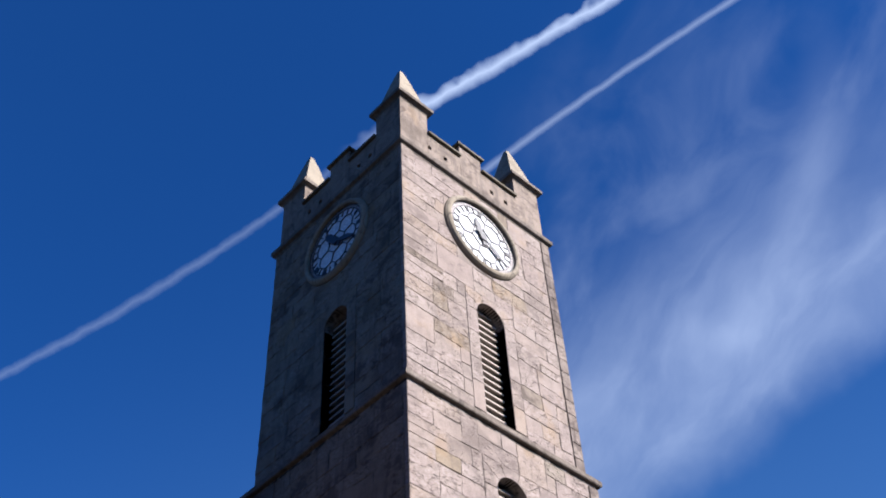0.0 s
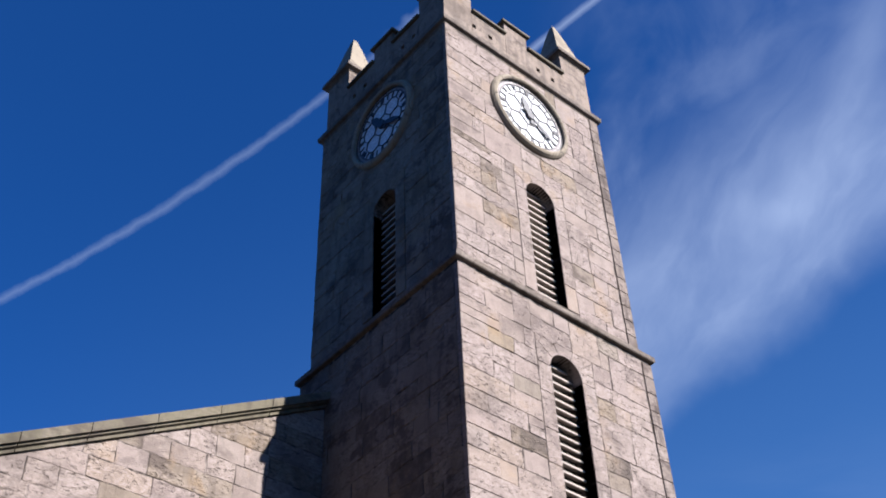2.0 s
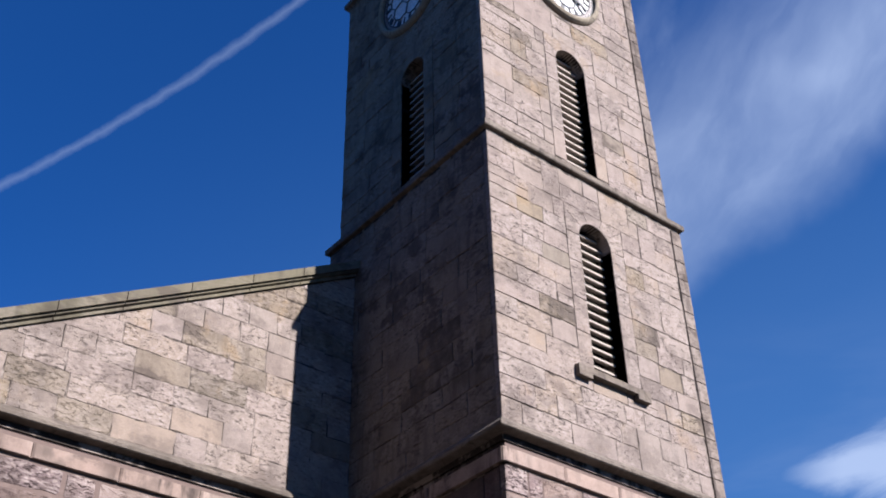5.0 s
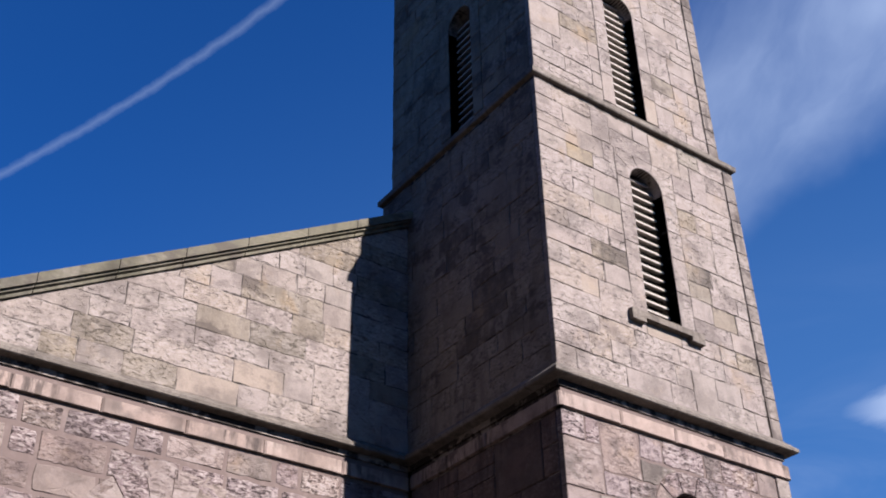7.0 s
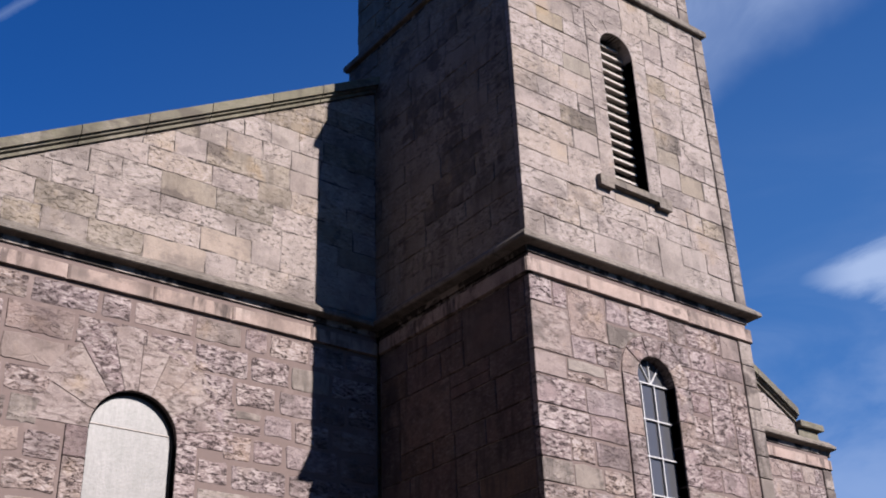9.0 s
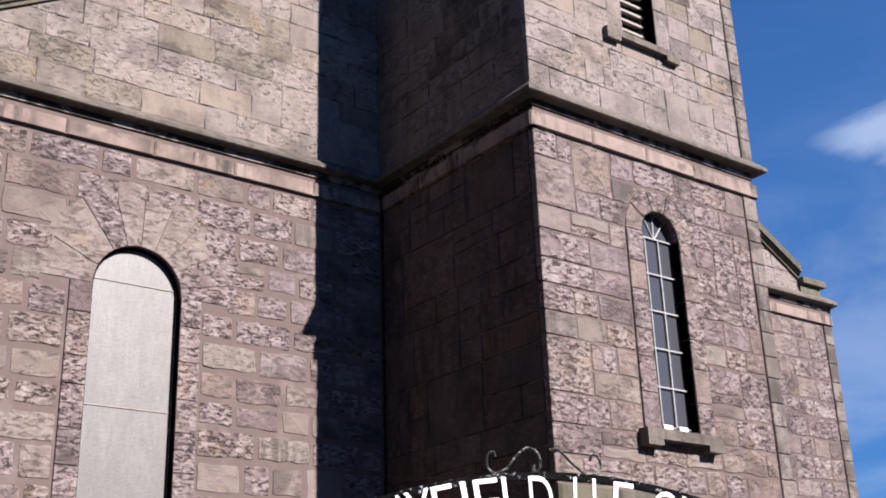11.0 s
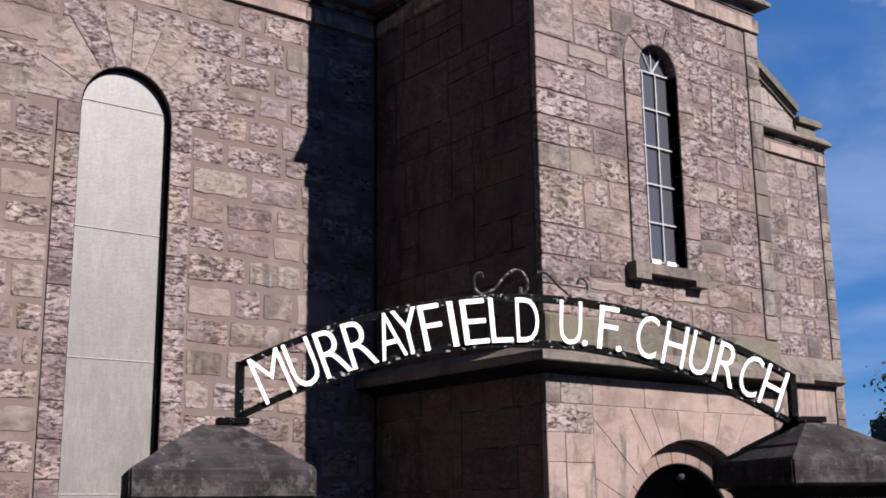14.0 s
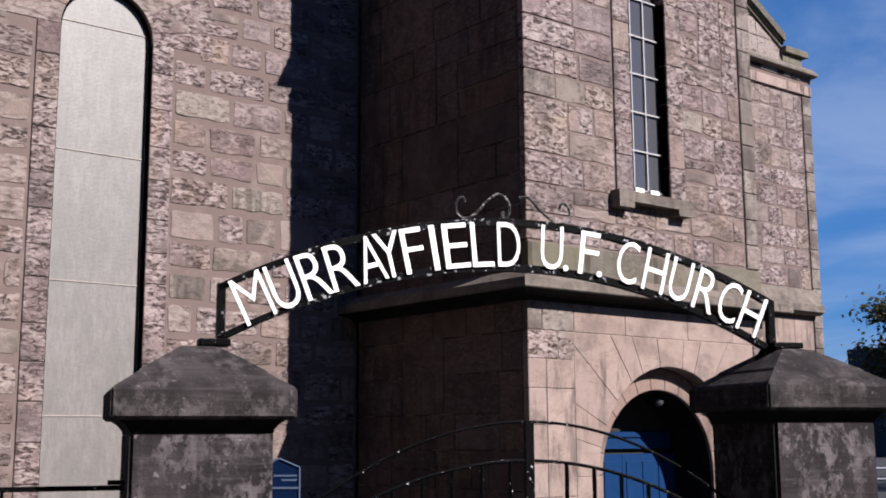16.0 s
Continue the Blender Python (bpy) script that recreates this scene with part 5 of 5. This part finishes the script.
for ch, s, wide in LETTERS:
    cu = bpy.data.curves.new("letter", "FONT")
    cu.body, cu.size, cu.extrude, cu.offset, cu.align_x, cu.resolution_u = ch, 1.0, 0.03, -0.016 if ch == "M" else -0.010, "CENTER", 4
    tmp = new("letter", cu)
    me = bpy.data.meshes.new_from_object(tmp.evaluated_get(bpy.context.evaluated_depsgraph_get()))
    bpy.data.objects.remove(tmp)
    bpy.data.curves.remove(cu)
    xs, ys_ = [v.co.x for v in me.vertices], [v.co.y for v in me.vertices]
    tall = 0.022 if ch == "." else 0.166
    cx, cy, kx, ky = (min(xs) + max(xs)) / 2, min(ys_), wide / (max(xs) - min(xs)), tall / (max(ys_) - min(ys_))
    slope = math.atan(-2 * 0.2365 * (s - 1.18))
    mid = (rise_up(s) + rise_low(s)) / 2
    up = Vector((-math.sin(slope), 0, math.cos(slope)))
    along = Vector((math.cos(slope), 0, math.sin(slope)))
    origin = Vector((s, -0.022, mid)) - up * 0.083
    for v in me.vertices:
        v.co = origin + along * ((v.co.x - cx) * kx) + up * ((v.co.y - cy) * ky) + Vector((0, -v.co.z * 0.12, 0))
    me.materials.append(M_WHITE)
    ob = new("letter", me)
    ob.parent = sign


def smooth(pts, k=6):
    """A smooth line through points."""
    p = [Vector(q) for q in pts]
    p = [p[0] * 2 - p[1]] + p + [p[-1] * 2 - p[-2]]
    out = []
    for i in range(1, len(p) - 2):
        for j in range(k):
            t = j / k
            out.append(0.5 * (2 * p[i] + (p[i + 1] - p[i - 1]) * t + (2 * p[i - 1] - 5 * p[i] + 4 * p[i + 1] - p[i + 2]) * t * t + (3 * p[i] - p[i - 1] - 3 * p[i + 1] + p[i + 2]) * t ** 3))
    return out + [p[-2]]


scrolls = (((0.958, 2.395), (0.950, 2.414), (0.930, 2.405), (0.922, 2.375), (0.932, 2.345), (0.958, 2.335), (1.000, 2.355), (1.045, 2.405), (1.085, 2.432), (1.120, 2.420), (1.136, 2.385), (1.128, 2.352), (1.112, 2.345), (1.108, 2.368)),
           ((1.100, 2.365), (1.112, 2.342), (1.150, 2.338)), ((1.175, 2.428), (1.215, 2.425), (1.262, 2.380), (1.315, 2.338)),
           ((1.338, 2.388), (1.350, 2.412), (1.374, 2.405), (1.384, 2.372), (1.368, 2.345), (1.345, 2.335)))
for pts in scrolls:
    part("scroll", tube(bmesh.new(), smooth([(s, 0, z) for s, z in pts]), 0.0052, 6), M_WORN_GLINT, sign)

gate = thing("iron_gate", GATE, "double iron gate with arched top rails", "gate")


def gate_top(s):
    return 1.588 - 0.44 * (s - 1.20) ** 2


def gate_second(s):
    return 1.447 - 0.37 * (s - 1.19) ** 2


for s0, s1 in ((0.235, 1.185), (1.215, 2.095)):
    part("top_rail", tube(bmesh.new(), [(s, 0, gate_top(s)) for s in np.linspace(s0, s1, 24)], 0.006, 6), M_IRON, gate)
    part("second_rail", tube(bmesh.new(), [(s, 0, gate_second(s)) for s in np.linspace(s0, s1, 24)], 0.007, 6), M_IRON, gate)
    part("bottom_rail", boxes((s0, s1, -0.01, 0.01, 0.12, 0.16)), M_IRON, gate)
for s in (0.25, 1.205, 2.085):
    part("stile", boxes((s - 0.016, s + 0.016, -0.012, 0.012, 0.05, gate_top(s) + 0.004)), M_IRON, gate)
s = 0.35
while s < 2.05:
    if abs(s - 1.205) > 0.06:
        part("bar", tube(bmesh.new(), [(s, 0, 0.14), (s, 0, gate_second(s))], 0.008, 6), M_IRON, gate)
    s += 0.1115

rail = thing("boundary_railing", GATE, "thin black iron railing beside the gate pillar", "railing")
part("top_rail", boxes((-3.2, -0.226, -0.012, 0.012, 1.368, 1.384)), M_IRON, rail)
part("bottom_rail", boxes((-3.2, -0.226, -0.012, 0.012, 0.30, 0.32)), M_IRON, rail)
part("bracket", boxes((-0.275, -0.226, -0.02, 0.02, 1.386, 1.40)), M_IRON, rail)
for i in range(19):
    part("bar", tube(bmesh.new(), [(-0.596 - 0.14 * i, 0, 0.0), (-0.596 - 0.14 * i, 0, 1.37)], 0.006, 6), M_IRON, rail)

# notice board by the church wall
board = thing("notice_board", pose(-1.50, 3.0, 0, 0, 0, -38), "navy notice board with a pale frame", "notice board")
bm = bmesh.new()
outline = [(-0.30, 0.25), (0.22, 0.25), (0.22, 1.17), (-0.04, 1.28), (-0.30, 1.17)]
loft(bm, [[(x, y, z) for x, z in outline] for y in (0.0, 0.04)])
part("panel", bm, M_NAVY, board)
for (x0, z0), (x1, z1) in zip(outline, outline[1:] + outline[:1]):
    part("frame", tube(bmesh.new(), [(x0, -0.008, z0), (x1, -0.008, z1)], 0.012, 6), M_FRAME, board)
part("cross_frame", boxes((-0.29, 0.21, -0.015, -0.001, 0.90, 0.925)), M_FRAME, board)
for z, w in ((1.055, 0.30), (1.0, 0.20)):
    part("writing_bar", boxes((0.19 - w, 0.19, -0.006, -0.001, z, z + 0.022)), M_FRAME, board)
part("poster", boxes((-0.26, 0.17, -0.006, -0.001, 0.35, 0.87)), M_NAVY, board)
for x in (-0.24, 0.16):
    part("leg", boxes((x - 0.03, x + 0.03, 0.041, 0.09, 0.0, 1.1)), M_NAVY, board)


# ---- distance ----
def tree(x, y, high, spread, leaves, label, seed):
    r = random.Random(seed)
    t = thing("tree", pose(x, y, 0), label, "tree")
    bm = tube(bmesh.new(), [(0, 0, 0), (0.05, 0, high * 0.3), (0.0, 0.1, high * 0.65), (0.1, 0, high * 0.9)], 0.16, 10)
    for v in bm.verts:
        k = 1.25 - v.co.z / high
        v.co.x, v.co.y = v.co.x * k, v.co.y * k
    part("trunk", bm, M_BARK, t)
    verts, faces = [], []
    tips = []
    for i in range(34):
        z0 = high * r.uniform(0.16, 0.8)
        a = r.uniform(0, 2 * math.pi)
        reach = spread * (0.55 + 0.45 * math.sin(math.pi * min(1, z0 / high * 1.05))) * r.uniform(0.65, 1.05)
        tip = Vector((math.cos(a) * reach, math.sin(a) * reach, z0 + reach * r.uniform(0.15, 0.6)))
        pts = [Vector((0, 0, z0)), Vector((0, 0, z0)).lerp(tip, 0.5) + Vector((0, 0, 0.15 * reach)), tip]
        part("limb", tube(bmesh.new(), pts, 0.035, 5), M_BARK, t)
        tips += [pts[1].lerp(tip, q) for q in (0.0, 0.3, 0.55, 0.8, 1.0)]
    for i in range(leaves):
        c = r.choice(tips) + Vector((r.gauss(0, 1), r.gauss(0, 1), r.gauss(0, 0.8))) * 0.36
        d = Vector((r.uniform(-1, 1), r.uniform(-1, 1), r.uniform(-0.9, 0.2))).normalized()
        s = d.cross(Vector((r.uniform(-1, 1), r.uniform(-1, 1), r.uniform(-1, 1)))).normalized()
        ln = r.uniform(0.14, 0.30)
        w = ln * 0.28
        k = len(verts)
        verts += [c, c + d * ln * 0.5 + s * w, c + d * ln, c + d * ln * 0.5 - s * w]
        faces.append((k, k + 1, k + 2, k + 3))
    ob = new("crown", mesh_of("crown", verts, faces, M_LEAF))
    ob.parent = t
    return t


tree(30.3, 11.35, 7.5, 3.2, 16000, "broad tree with dark green leaves turning brown", 5)
r = random.Random(9)
verts, faces = [], []
for i in range(9000):
    c = Vector((r.uniform(22, 60), 0, 0))
    c = Vector((c.x, 4.5 + (c.x - 22) * 0.35 + r.uniform(-1.2, 1.2), r.uniform(0.0, 3.1)))
    d = Vector((r.uniform(-1, 1), r.uniform(-1, 1), r.uniform(-1, 1))).normalized()
    s = d.orthogonal().normalized() * 0.11
    k = len(verts)
    verts += [c, c + d * 0.2 + s, c + d * 0.4, c + d * 0.2 - s]
    faces.append((k, k + 1, k + 2, k + 3))
hedge = tagged(new("hedge", mesh_of("hedge", verts, faces, M_LEAF)), "dark leafy hedge along the street", "hedge", kind="stuff")

barrier = thing("street_barrier", pose(20.6, 8.0, 0, 0, 0, -58), "grey steel barrier beside the street", "barrier")
for z in (0.34, 0.63):
    part("rail", tube(bmesh.new(), [(-1.0, 0, z), (3.0, 0, z)], 0.035), M_RAILGREY, barrier)
for x in (-0.8, 0.8, 2.4):
    part("post", tube(bmesh.new(), [(x, 0, 0), (x, 0, 0.68)], 0.03), M_RAILGREY, barrier)
post = thing("road_sign", pose(20.9, 7.6, 0, 0, 0, -58), "small red and white road sign on a post", "sign")
part("pole", tube(bmesh.new(), [(0, 0.03, 0), (0, 0.03, 1.95)], 0.03), M_RAILGREY, post)
part("plate", boxes((-0.05, 0.25, -0.01, 0.0, 1.66, 1.96)), M_RED, post)
part("stripe", boxes((0.06, 0.12, -0.016, -0.011, 1.70, 1.92)), M_BAR, post)
